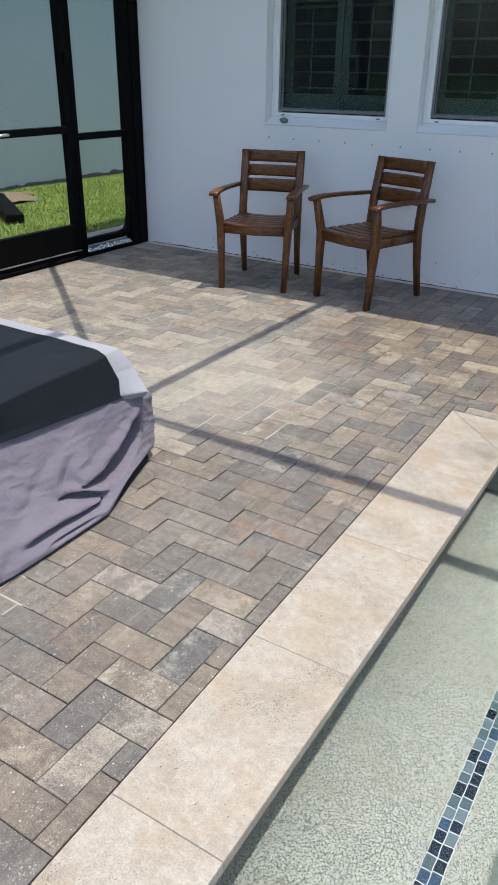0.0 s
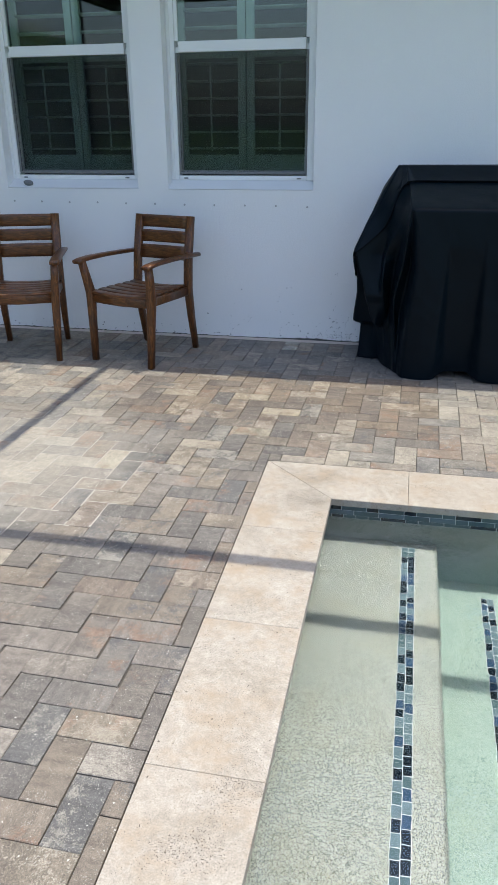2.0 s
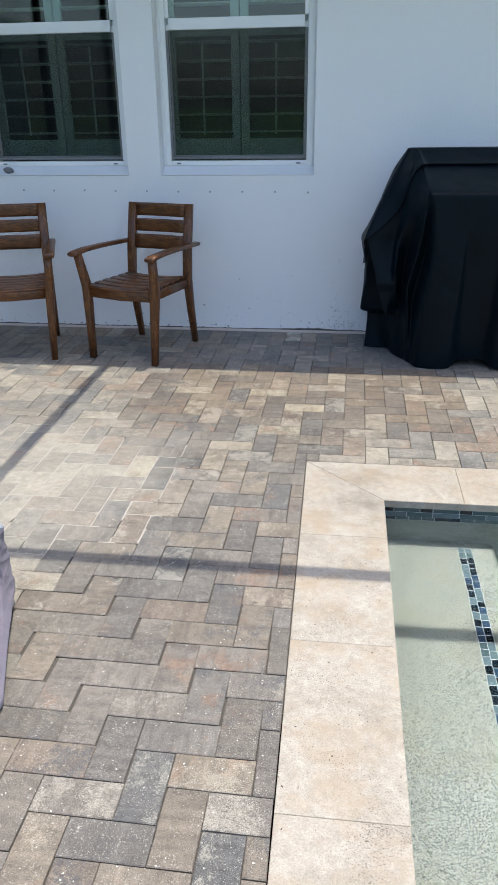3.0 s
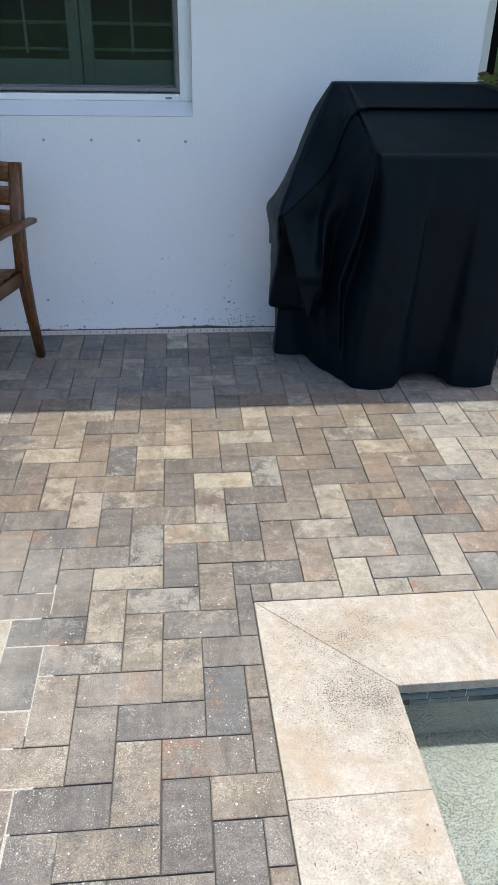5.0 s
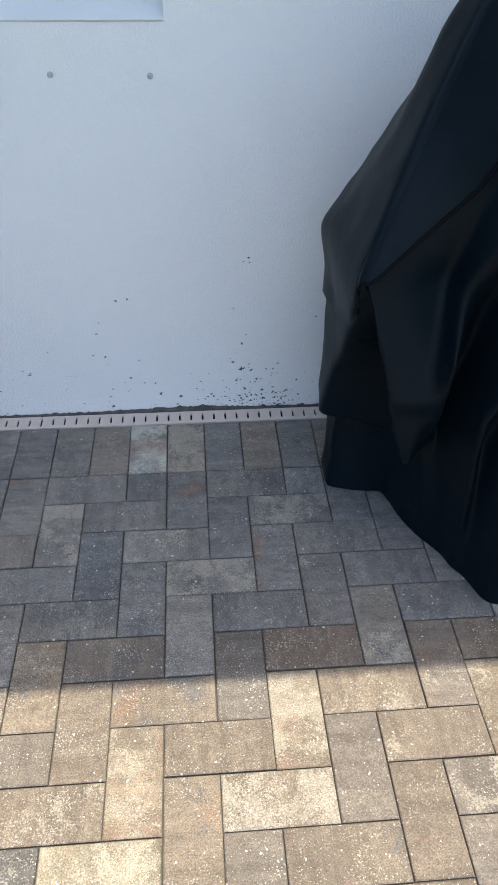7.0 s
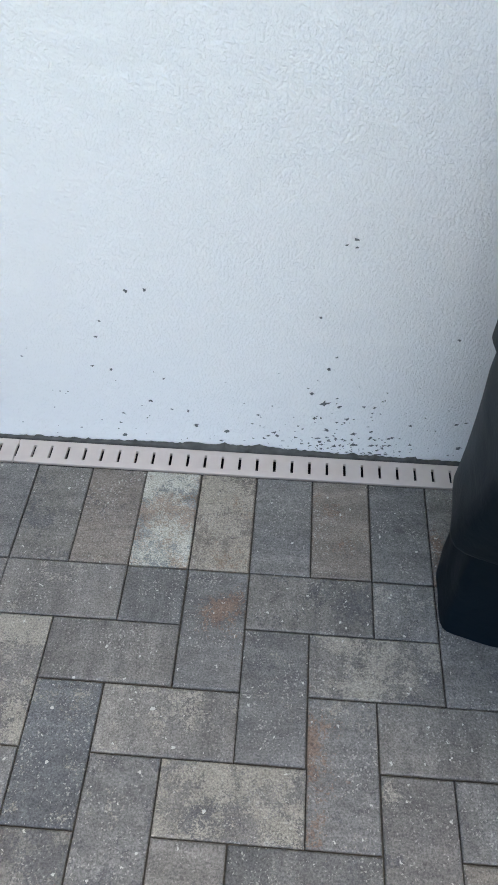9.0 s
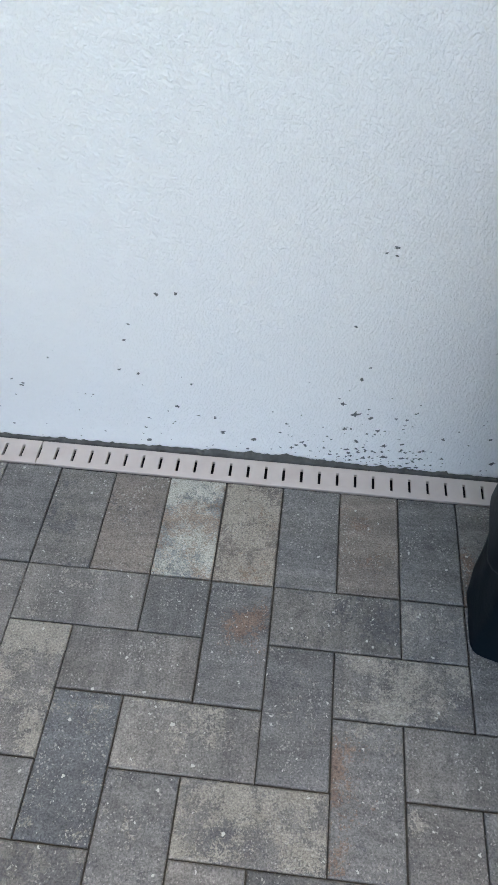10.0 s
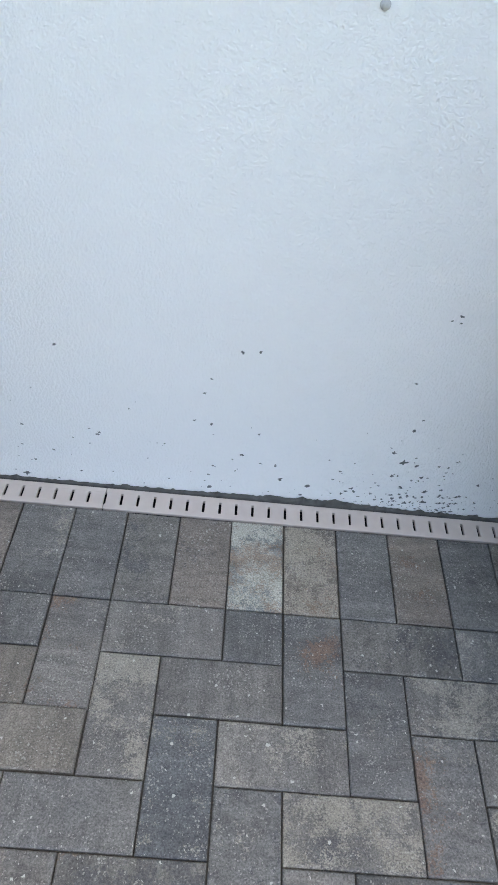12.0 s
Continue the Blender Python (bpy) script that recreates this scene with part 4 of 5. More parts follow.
def grill_sheet(hem_table, both_ways, rows, lift, rounds):
    """A sheet over the edge lines from the top down to a hem, its corners rounded, with slack wrinkles."""
    n = len(EDGE_LINES) - 1
    us = [k / PER for k in range(n * PER + 1)]
    grid = np.zeros((rows + 1, len(us), 3))
    for j in range(rows + 1):
        for k, u in enumerate(us):
            z = TOP_Z + (hem_at(u, hem_table, both_ways) - TOP_Z) * j / rows
            i = min(int(u), n - 1)
            p = EDGE_LINES[i](z).lerp(EDGE_LINES[i + 1](z), u - i)
            grid[j, k] = p.x, p.y, z
    for _ in range(rounds):
        grid[:, 1:-1] = grid[:, 1:-1] * 0.5 + (grid[:, :-2] + grid[:, 2:]) * 0.25
        grid[1:-1] = grid[1:-1] * 0.6 + (grid[:-2] + grid[2:]) * 0.2
    along, down = np.gradient(grid, axis=1), np.gradient(grid, axis=0)
    nrm = np.cross(along, down)
    nrm /= np.maximum(np.linalg.norm(nrm, axis=2, keepdims=True), 1e-9)
    mid = np.array((0.93, -0.45, 0.6))
    flip = np.sign(((grid - mid) * nrm).sum(axis=2).mean())
    nrm *= flip
    bm = bmesh.new()
    made = []
    for j in range(rows + 1):
        row = []
        for k in range(len(us)):
            p, q = V3(grid[j, k]), V3(nrm[j, k])
            slack = max(0.0, min(1.0, (1.12 - p.z) / 0.4))
            d = slack * (0.006 * noise.noise(V3((p.x * 6 + p.z * 2, p.y * 6, p.z * 3.0))) + 0.005 * (0.3 - abs(noise.noise(V3((p.x * 11 + p.z * 6, p.y * 11, p.z * 5.0))))))
            d += 0.0015 * noise.noise(p * 14)
            row.append(bm.verts.new(p + q * (d + lift * (0.35 + 0.65 * (j / rows) ** 3))))
            row[-1].co.z = max(0.002, row[-1].co.z)
        made.append(row)
    for r0, r1 in zip(made, made[1:]):
        for k in range(len(us) - 1):
            bm.faces.new((r0[k], r0[k + 1], r1[k + 1], r1[k]))
        bm.faces.new((r0[-1], r0[0], r1[0], r1[-1]))
    crown = bm.verts.new(sum((v.co for v in made[0]), V3()) / len(made[0]) + V3((0, 0, 0.003)))
    for k in range(len(us)):
        bm.faces.new((crown, made[0][k], made[0][k - 1]))
    return bm, made


def hem_cord(rows_made, radius, first, last):
    """A stitched cord along the sheet's lower hem."""
    line = [v.co.copy() for v in rows_made[-1][first:last]]
    return sweep(bmesh.new(), line, (radius * 2, radius * 2), (0.3, 0.2, 1), 4, 2.0)


grill = thing("covered_grill", "barbecue grill under a draped black fabric cover, standing at the wall", "grill")
sheet, edge_rows = grill_sheet(BASE_HEM, False, 150, 0.0, 2)
part("cover", sheet, M_GRILL, grill, "black polyester fitted cover with folds", True)
sheet, edge_rows = grill_sheet(FLAP_HEM, True, 60, 0.011, 2)
cord = hem_cord(edge_rows, 0.0035, PER * 5 // 2, len(edge_rows[-1]) - PER * 5 // 2)
part("top_flap", sheet, M_GRILL, grill, "overlapping hemmed top panel", True)
part("hem_cord", cord, M_PIPING, grill, "rolled black hem of the top panel", True)

# ---- covered low table ----


def crease(x, at, width):
    return max(0.0, 1.0 - abs(x - at) / width)


def ease(x):
    x = max(0.0, min(1.0, x))
    return x * x * (3 - 2 * x)


RIDGE = ((-3.640, -3.56, -3.48, -3.39, -3.30, -3.225), (0.116, 0.116, 0.122, 0.140, 0.180, 0.225))          # the fold hanging from the corner: y and height
RIM = ((-3.640, -3.55, -3.472, -3.42, -3.32, -3.24, -3.21), (0.106, 0.080, 0.058, 0.054, 0.076, 0.112, 0.190))
TUCK = ((-3.75, -3.68, -3.63, -3.58, -3.53), (0.114, 0.110, 0.100, 0.078, 0.060), (0.106, 0.082, 0.062, 0.052, 0.044))


def hollow(y, z, low, high, soft=0.012):
    """One between two heights, with a sharp brow and floor."""
    return ease((high - z) / soft) * ease((z - low) / soft)


def skirt_folds(u, z, p):
    """Slack cloth along the long side: hollows under the corner's fold, a tuck below them, rolled cloth at the hem."""
    side = ease((u - 1.0) / 0.1) * ease((4.03 - u) / 0.06)
    y = p.y + 0.006 * noise.noise(V3((z * 22, p.y * 9, 0)))
    free = min(1.0, z / 0.09)
    brow, rim = np.interp(y, *RIDGE), np.interp(y, *RIM)
    ends = ease((y + 3.640) / 0.02) * ease((-3.215 - y) / 0.02) * side
    d = -0.085 * hollow(y, z, rim, brow, 0.007) * ends
    d += 0.020 * math.exp(-((z - brow - 0.012) / 0.020) ** 2) * ends * ease((0.275 - z) / 0.03)
    top, floor_z = np.interp(y, TUCK[0], TUCK[1]), np.interp(y, TUCK[0], TUCK[2])
    d -= 0.050 * hollow(y, z, floor_z, top, 0.008) * ease((y + 3.745) / 0.03) * ease((-3.535 - y) / 0.04) * side
    d += 0.010 * dip(z, top + 0.012, 0.012) * ease((y + 3.75) / 0.04) * ease((-3.60 - y) / 0.03) * side
    roll = 0.045 + (-3.56 - y) * 0.022 + 0.004 * noise.noise(V3((y * 6, 3, 0)))
    d -= 0.042 * dip(z, roll, 0.007 + 0.006 * ease((-3.6 - y) / 0.3)) * ease((-3.54 - y) / 0.03) * ease((y + 3.98) / 0.12) * side
    d += 0.010 * dip(z, roll + 0.026, 0.014) * ease((-3.52 - y) / 0.05) * ease((y + 4.05) / 0.1) * side
    d -= 0.030 * dip(z, 0.028, 0.004) * ease((-3.61 - y) / 0.12) * ease((y + 3.89) / 0.12) * side
    d += 0.016 * dip(y, -3.60, 0.12) * dip(z, 0.175, 0.05) * side
    d -= 0.014 * crease(y - (z - 0.09) * 0.9, -3.72, 0.05) * ease((z - 0.08) / 0.03) * ease((0.22 - z) / 0.05) * side
    d -= 0.008 * crease(y - (z - 0.13) * 1.8, -3.86, 0.06) * ease((0.26 - z) / 0.06) * side
    d += 0.010 * (0.35 - abs(noise.noise(V3((p.x * 5 + z * 4, p.y * 5, z * 8))))) * free
    d += (0.003 * noise.noise(V3((p.x * 12, p.y * 12, z * 20))) + 0.007 * (0.25 - abs(noise.noise(V3((p.y * 9 - z * 10, z * 26 + p.y * 6, 5)))))) * free
    lift = 0.034 * ease((y + 3.60) / 0.22) * ease((-3.17 - y) / 0.02) * side          # the hem rides up and shows the dark strip below it
    return d, (0.004 * noise.noise(V3((p.x * 5, p.y * 5, 2))) if z > 0.12 else 0.0) + lift * max(0.0, 1.0 - z / 0.07)


def still_folds(amount, rise=0.0):
    """Slack cloth; rise: how far the hem climbs along the long side."""
    def f(u, z, p):
        up = rise * max(0.0, min(1.4, (-3.22 - p.y) / 0.62)) * max(0.0, min(1.0, (0.445 - z) / 0.16))
        return amount * noise.noise(V3((p.x * 6, p.y * 6, z * 7))) - up * 0.25, amount * noise.noise(V3((p.x * 3.5, p.y * 3.5, 1))) + up
    return f


def lap(x0, x1, y0, y1, cut=0.0):
    """The outline of a lap of cloth: corners with two more points on the long side."""
    return [(x0, y0), (x1, y0), (x1, -3.86), (x1 - 0.003 - cut * 0.6, -3.60), (x1 - 0.006 - cut, y1), (x0, y1)]


TX0, TX1, TY0, TY1 = -2.35, -0.762, -4.75, -3.20
EDGES = (30, 110, 60, 110, 120, 30)
cover = thing("covered_table", "low outdoor table under a grey and charcoal fabric cover", "covered table")
skirt = [(0.37, [(TX0 - 0.02, TY0 - 0.0), (-0.748, TY0), (-0.748, -3.86), (-0.750, -3.60), (-0.785, -3.175), (TX0 - 0.02, -3.18)]),
         (0.30, [(TX0 - 0.05, TY0 - 0.03), (-0.722, TY0 - 0.03), (-0.722, -3.86), (-0.728, -3.60), (-0.722, -3.160), (TX0 - 0.05, -3.145)]),
         (0.25, [(TX0 - 0.05, TY0 - 0.05), (-0.705, TY0 - 0.05), (-0.700, -3.86), (-0.704, -3.60), (-0.702, -3.135), (TX0 - 0.05, -3.125)]),
         (0.13, [(TX0 - 0.08, TY0 - 0.08), (-0.620, TY0 - 0.08), (-0.622, -3.86), (-0.634, -3.60), (-0.706, -3.115), (TX0 - 0.08, -3.115)]),
         (0.060, [(TX0 - 0.1, TY0 - 0.1), (-0.550, TY0 - 0.1), (-0.550, -3.86), (-0.562, -3.60), (-0.682, -3.150), (TX0 - 0.1, -3.14)]),
         (0.030, [(TX0 - 0.1, TY0 - 0.1), (-0.535, TY0 - 0.1), (-0.528, -3.86), (-0.528, -3.60), (-0.676, -3.180), (TX0 - 0.1, -3.15)]),
         (0.012, [(TX0 - 0.1, TY0 - 0.1), (-0.535, TY0 - 0.1), (-0.526, -3.86), (-0.528, -3.60), (-0.690, -3.190), (TX0 - 0.1, -3.15)]),
         (0.0, [(TX0 - 0.1, TY0 - 0.1), (-0.600, TY0 - 0.1), (-0.580, -3.86), (-0.605, -3.60), (-0.790, -3.240), (TX0 - 0.1, -3.16)])]
part("skirt", drape(skirt, EDGES, skirt_folds, 130, 4), M_COVER_GREY, cover, "wrinkled grey polyester skirt", True)
hem_strip = [(0.050, [(TX0 - 0.1, TY0 - 0.1), (-0.620, TY0 - 0.1), (-0.600, -3.86), (-0.575, -3.60), (-0.692, -3.190), (TX0 - 0.1, -3.155)]),
             (0.002, [(TX0 - 0.1, TY0 - 0.1), (-0.566, TY0 - 0.1), (-0.570, -3.86), (-0.534, -3.60), (-0.688, -3.186), (TX0 - 0.1, -3.150)])]
part("hem_strip", drape(hem_strip, EDGES, still_folds(0.008), 6, 6), M_HEM_DARK, cover, "dark strip along the skirt's hem", True)
part("top", drape([(0.462, lap(TX0 + 0.03, TX1 - 0.005, TY0 + 0.03, TY1 - 0.105, 0.025)), (0.443, lap(TX0, TX1 + 0.022, TY0, TY1 - 0.095, 0.022)), (0.31, lap(TX0 - 0.04, TX1 + 0.046, TY0 - 0.02, TY1 - 0.06)), (0.282, lap(TX0 - 0.045, TX1 + 0.056, TY0 - 0.022, TY1 - 0.05))],
                  EDGES, still_folds(0.005, 0.05), 40, 9), M_COVER_DARK, cover, "charcoal vinyl top panel", True)
def banded(x1, y1, ear):
    """The border's outline; its corner is pulled out into an ear."""
    return [(TX0, TY0 + 0.3), (x1, TY0 + 0.3), (x1, -3.86), (x1 - 0.003, -3.60), (x1 - 0.004, -3.33), ear, (TX0, y1)]


part("border_band", drape([(0.453, banded(TX1 - 0.045, TY1 - 0.03, (TX1 - 0.070, TY1 - 0.035))), (0.440, banded(TX1 - 0.012, TY1, (TX1 - 0.030, TY1 - 0.008))), (0.37, banded(TX1 + 0.010, TY1 + 0.03, (TX1 + 0.025, TY1 + 0.015))),
                           (0.297, banded(TX1 + 0.026, TY1 + 0.060, (TX1 + 0.108, TY1 - 0.004))), (0.268, banded(TX1 + 0.024, TY1 + 0.070, (TX1 + 0.075, TY1 + 0.012)))],
                          (30, 110, 60, 70, 50, 120, 30), still_folds(0.007), 40, 4), M_COVER_BAND, cover, "pale grey fabric border", True)

# ---- screen enclosure ----
SX0, SX1 = -3.40, -3.30
enclosure = thing("screen_enclosure", "black aluminium pool screen enclosure with insect mesh", "screen enclosure", kind="structure")


def bar(a, b, name="post", bevel=0.004):
    return part(name, boxes((a, b, bevel)), M_BLACK, enclosure)


bar((SX0, -0.115, 0.0), (SX1, -0.012, EAVE))
bar((SX0 + 0.02, -0.200, 0.0), (SX1 - 0.01, -0.118, EAVE))
bar((SX0 + 0.03, -0.798, 0.0), (SX1 - 0.01, -0.752, EAVE))
bar((SX0 + 0.02, -1.98, 0.0), (SX1 - 0.01, -1.90, EAVE))
bar((SX0 + 0.02, -4.10, 0.0), (SX1 - 0.01, -4.02, EAVE))
bar((SX0 + 0.02, -6.60, 0.0), (SX1 - 0.01, -6.52, EAVE))
bar((SX0 + 0.025, -0.750, 0.868), (SX1 - 0.025, -0.202, 0.918), "rail")
bar((SX0 + 0.025, -0.750, 0.082), (SX1 - 0.025, -0.202, 0.132), "rail")
bar((SX0 + 0.025, -0.750, 0.0), (SX1, -0.202, 0.028), "rail")
bar((SX0 + 0.025, -4.018, 0.905), (SX1 - 0.025, -1.982, 0.955), "rail")
bar((SX0 + 0.025, -4.018, 0.0), (SX1 - 0.025, -1.982, 0.05), "rail")
bar((SX0 + 0.025, -6.518, 0.905), (SX1 - 0.025, -4.102, 0.955), "rail")
bar((SX0 + 0.025, -6.518, 0.0), (SX1 - 0.025, -4.102, 0.05), "rail")
bar((SX0, -6.6, EAVE), (SX1, -0.012, EAVE + 0.1), "beam")
XB, YB = -1.12 + DRIFT.x * EAVE, -2.895 + DRIFT.y * EAVE
bar((XB - 0.028, -6.6, EAVE), (XB + 0.028, EAVE_Y - 0.002, EAVE + 0.055), "beam")
bar((XB + 2.6, -6.6, EAVE), (XB + 2.656, EAVE_Y - 0.002, EAVE + 0.055), "beam")
bar((-3.3, YB - 0.031, EAVE + 0.001), (7.0, YB + 0.031, EAVE + 0.056), "beam")
bar((-3.3, YB - 2.034, EAVE + 0.001), (7.0, YB - 1.966, EAVE + 0.056), "beam")
bm = bmesh.new()
sweep(bm, [(XB - 0.03, YB + 0.02, EAVE + 0.028), (-3.217 + DRIFT.x * EAVE, -1.232 + DRIFT.y * EAVE, EAVE + 0.028), (-3.28, EAVE_Y - 0.02, EAVE + 0.028)], (0.05, 0.05), (0, 0, 1))
part("brace", bm, M_BLACK, enclosure)
bm = sweep(bmesh.new(), [(SX1 - 0.05, -0.185, 0.40), (SX1 - 0.05, -0.190, 0.26), (SX1 - 0.05, -0.212, 0.165), (SX1 - 0.05, -0.262, 0.118), (SX1 - 0.05, -0.36, 0.106)], (0.05, 0.055), (1, 0, 0), 8, 3.0)
part("elbow", bm, M_BLACK, enclosure, "black curved pipe elbow at the foot of the post", True)
for y0, y1, z0, z1 in ((-0.752, -0.200, 0.132, 0.868), (-0.752, -0.200, 0.918, EAVE), (-4.02, -1.98, 0.05, EAVE), (-6.52, -4.10, 0.05, EAVE)):
    part("mesh_panel", boxes(((SX0 + 0.045, y0, z0), (SX0 + 0.0455, y1, z1))), M_SCREEN, enclosure, "dark insect mesh")

door = thing("screen_door", "black aluminium screen door with a kick plate, closed", "screen door", kind="structure")
DY0, DY1 = -1.895, -0.80
part("door_frame", boxes(((SX0 + 0.03, DY1 - 0.068, 0.03), (SX1 - 0.012, DY1, 2.1), 0.004), ((SX0 + 0.03, DY0, 0.03), (SX1 - 0.012, DY0 + 0.055, 2.1), 0.004),
                         ((SX0 + 0.03, DY0 + 0.055, 0.925), (SX1 - 0.012, DY1 - 0.055, 0.975), 0.004), ((SX0 + 0.03, DY0 + 0.055, 2.045), (SX1 - 0.012, DY1 - 0.055, 2.1), 0.004)), M_BLACK, door)
part("kick_plate", boxes(((SX0 + 0.035, DY0 + 0.055, 0.035), (SX1 - 0.018, DY1 - 0.055, 0.265), 0.004)), M_BLACK, door)
part("mesh_panel", boxes(((SX0 + 0.05, DY0 + 0.05, 0.265), (SX0 + 0.0505, DY1 - 0.05, 2.05))), M_SCREEN, door, "dark insect mesh")
part("threshold", boxes(((SX0 + 0.02, DY0, 0.0), (SX1 + 0.012, DY1, 0.028), 0.004)), M_BLACK, door)
part("sweep_strip", boxes(((SX1 - 0.018, DY0 + 0.05, 0.058), (SX1 - 0.011, DY1 - 0.02, 0.068), 0.002)), M_STONE, door, "thin grey strip on the kick plate")
part("handle", sweep(bmesh.new(), [(SX1 - 0.012, -1.46, 0.95), (SX1 + 0.03, -1.46, 0.95), (SX1 + 0.035, -1.50, 0.95), (SX1 + 0.03, -1.56, 0.948)], (0.02, 0.018), (0, 0, 1), 6, 2.0), M_STEEL, door, "silver lever handle", True)
part("closer_block", boxes(((SX1 - 0.012, DY1 - 0.05, 1.39), (SX1 + 0.02, DY1 - 0.012, 1.47), 0.006)), M_BLACK, door)

bm = bmesh.new()
for j in range(61):
    for i in range(13):
        u, v = j / 60, i / 12
        q = V3((u * 14, v * 6, 3))
        bm.verts.new((SX1 - 0.075 + 0.06 * v + 0.012 * noise.noise(q), -0.745 + 0.54 * u, 0.030 + 0.042 * (1 - abs(2 * v - 1)) * (0.6 + 0.4 * noise.noise(q * 1.3)) + 0.012 * noise.noise(q * 2.5)))
bm.verts.ensure_lookup_table()
for j in range(60):
    for i in range(12):
        bm.faces.new([bm.verts[k] for k in (j * 13 + i, j * 13 + i + 1, (j + 1) * 13 + i + 1, (j + 1) * 13 + i)])
solid("plastic_film", bm, M_FOIL, "crumpled silvery plastic film on the enclosure's bottom rail", "plastic film", "", False)

# ---- the side yard ----
solid("neighbour_wall", boxes(((-7.25, -12, -0.1), (-7.02, 14, 3.4))), M_NEIGHBOUR, "pale grey stucco wall of the neighbouring house", "wall")
# added out of view so that the neighbouring wall stays in shade
solid("neighbour_shade_eave", boxes(((-7.25, -12, 3.0), (-6.42, 14, 3.12))), M_VINYL, "unseen white eave added to shade the neighbouring wall", "eave")
bm = bmesh.new()
rows = []
for i in range(321):
    y = -3.0 + 10.0 * i / 320
    h = -0.045 + 0.05 * noise.noise(V3((y * 1.1, 3, 0))) + 0.035 * noise.noise(V3((y * 5.0, 1, 0))) + 0.02 * noise.noise(V3((y * 19.0, 0, 0)))
    rows.append([bm.verts.new(p) for p in ((-6.985, y, -0.12), (-6.990, y, h * 0.6 - 0.02), (-7.018, y, h + 0.02))])
for r0, r1 in zip(rows, rows[1:]):
    for k in (0, 1):
        bm.faces.new((r0[k], r1[k], r1[k + 1], r0[k + 1]))
solid("neighbour_wall_foot", bm, M_MORTAR, "dark ragged strip at the foot of the neighbouring wall", "wall foot")
solid("concrete_edge", boxes(((-3.80, -3.0, -0.07), (-3.42, 0.9, 0.05), 0.006)), M_CONCRETE, "grey concrete edging strip outside the screen", "edging")
bm = bmesh.new()
rings = []
for i in range(25):
    for j in range(25):
        x, y = -7.0 + 1.0 * i / 24, -2.2 + 7.6 * j / 24
        bm.verts.new((x, y, -0.035 - 0.12 * max(0.0, math.hypot((x + 6.55) / 0.80, (y - 0.75) / 0.80) - 0.8) + 0.05 * noise.noise(V3((x * 3, y * 3, 0))) + 0.012 * noise.noise(V3((x * 14, y * 14, 0)))))
bm.verts.ensure_lookup_table()
for i in range(24):
    for j in range(24):
        bm.faces.new([bm.verts[k] for k in (i * 25 + j, (i + 1) * 25 + j, (i + 1) * 25 + j + 1, i * 25 + j + 1)])
solid("soil", bm, M_SOIL, "patch of bare sandy soil by the neighbouring wall", "soil", smooth=True)
bm = bmesh.new()
box(bm, (-0.55, -0.09, 0), (0.55, 0.09, 0.10), 0.015)
spout = solid("downspout_piece", bm, M_BLACK, "black plastic drain piece lying on the soil", "drain piece", "")
spout.matrix_basis = pose(-5.53, 0.33, -0.03, 0, 3, -31)

blade = np.random.RandomState(4)
count = 90000
gx, gy = blade.uniform(-6.9, -3.82, count), blade.uniform(-2.2, 5.6, count)
bare = (((gx + 6.55) / 0.72) ** 2 + ((gy - 0.75) / 0.75) ** 2 < 1.0 + 0.2 * np.sin(gx * 9) + 0.2 * np.sin(gy * 7)) | (gx < -6.78 + 0.06 * np.sin(gy * 6))
gx, gy = gx[~bare], gy[~bare]
count = len(gx)
ang, ht, lean = blade.uniform(0, 6.283, count), blade.uniform(0.02, 0.045, count), blade.uniform(0.01, 0.045, count)
wx, wy = np.cos(ang) * 0.004, np.sin(ang) * 0.004
tx, ty = gx - np.sin(ang) * lean, gy + np.cos(ang) * lean
z = np.full(count, -0.06)
tri = np.stack([np.stack([gx - wx, gy - wy, z], 1), np.stack([gx + wx, gy + wy, z], 1), np.stack([tx, ty, z + ht], 1)], 1).reshape(-1, 3)
lawn = new("grass", raw("grass", tri.tolist(), [(3 * i, 3 * i + 1, 3 * i + 2) for i in range(count)], M_GRASS))
tagged(lawn, "short green lawn grass beyond the screen", "grass", "", "stuff")

# ---- recess beyond the corner: dark glass and a potted palm ----
slider = thing("sliding_door", "dark glass sliding door in the recess", "sliding door", kind="structure")
part("door_frame", boxes(((1.98, 1.62, 0), (2.04, 1.7, 2.15), 0.004), ((3.84, 1.62, 0), (3.9, 1.7, 2.15), 0.004), ((2.04, 1.62, 2.09), (3.84, 1.7, 2.15), 0.004), ((2.04, 1.62, 0), (3.84, 1.7, 0.06), 0.004)), M_BLACK, slider)
part("pane", boxes(((2.04, 1.65, 0.06), (3.84, 1.656, 2.09))), M_GLASS, slider)
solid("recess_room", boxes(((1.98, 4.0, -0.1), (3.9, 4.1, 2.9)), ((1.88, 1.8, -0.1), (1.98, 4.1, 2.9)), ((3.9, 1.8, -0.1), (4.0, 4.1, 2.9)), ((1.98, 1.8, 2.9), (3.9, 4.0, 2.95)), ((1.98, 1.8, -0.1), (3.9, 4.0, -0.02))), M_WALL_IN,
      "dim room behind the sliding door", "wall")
solid("recess_floor", boxes(((WALL_R, DR1, -0.06), (8.0, 1.6, -0.003))), M_CONCRETE, "grey floor of the covered recess", "floor")
palm = thing("potted_palm", "small green palm with dry stalks in a clay pot", "potted palm", pose(1.78, 0.85, 0))
bm = bmesh.new()
bmesh.ops.create_cone(bm, cap_ends=True, segments=28, radius1=0.13, radius2=0.18, depth=0.32, matrix=Matrix.Translation((0, 0, 0.157)))
part("pot", bm, M_POT, palm, "terracotta pot", True)
pr = random.Random(3)
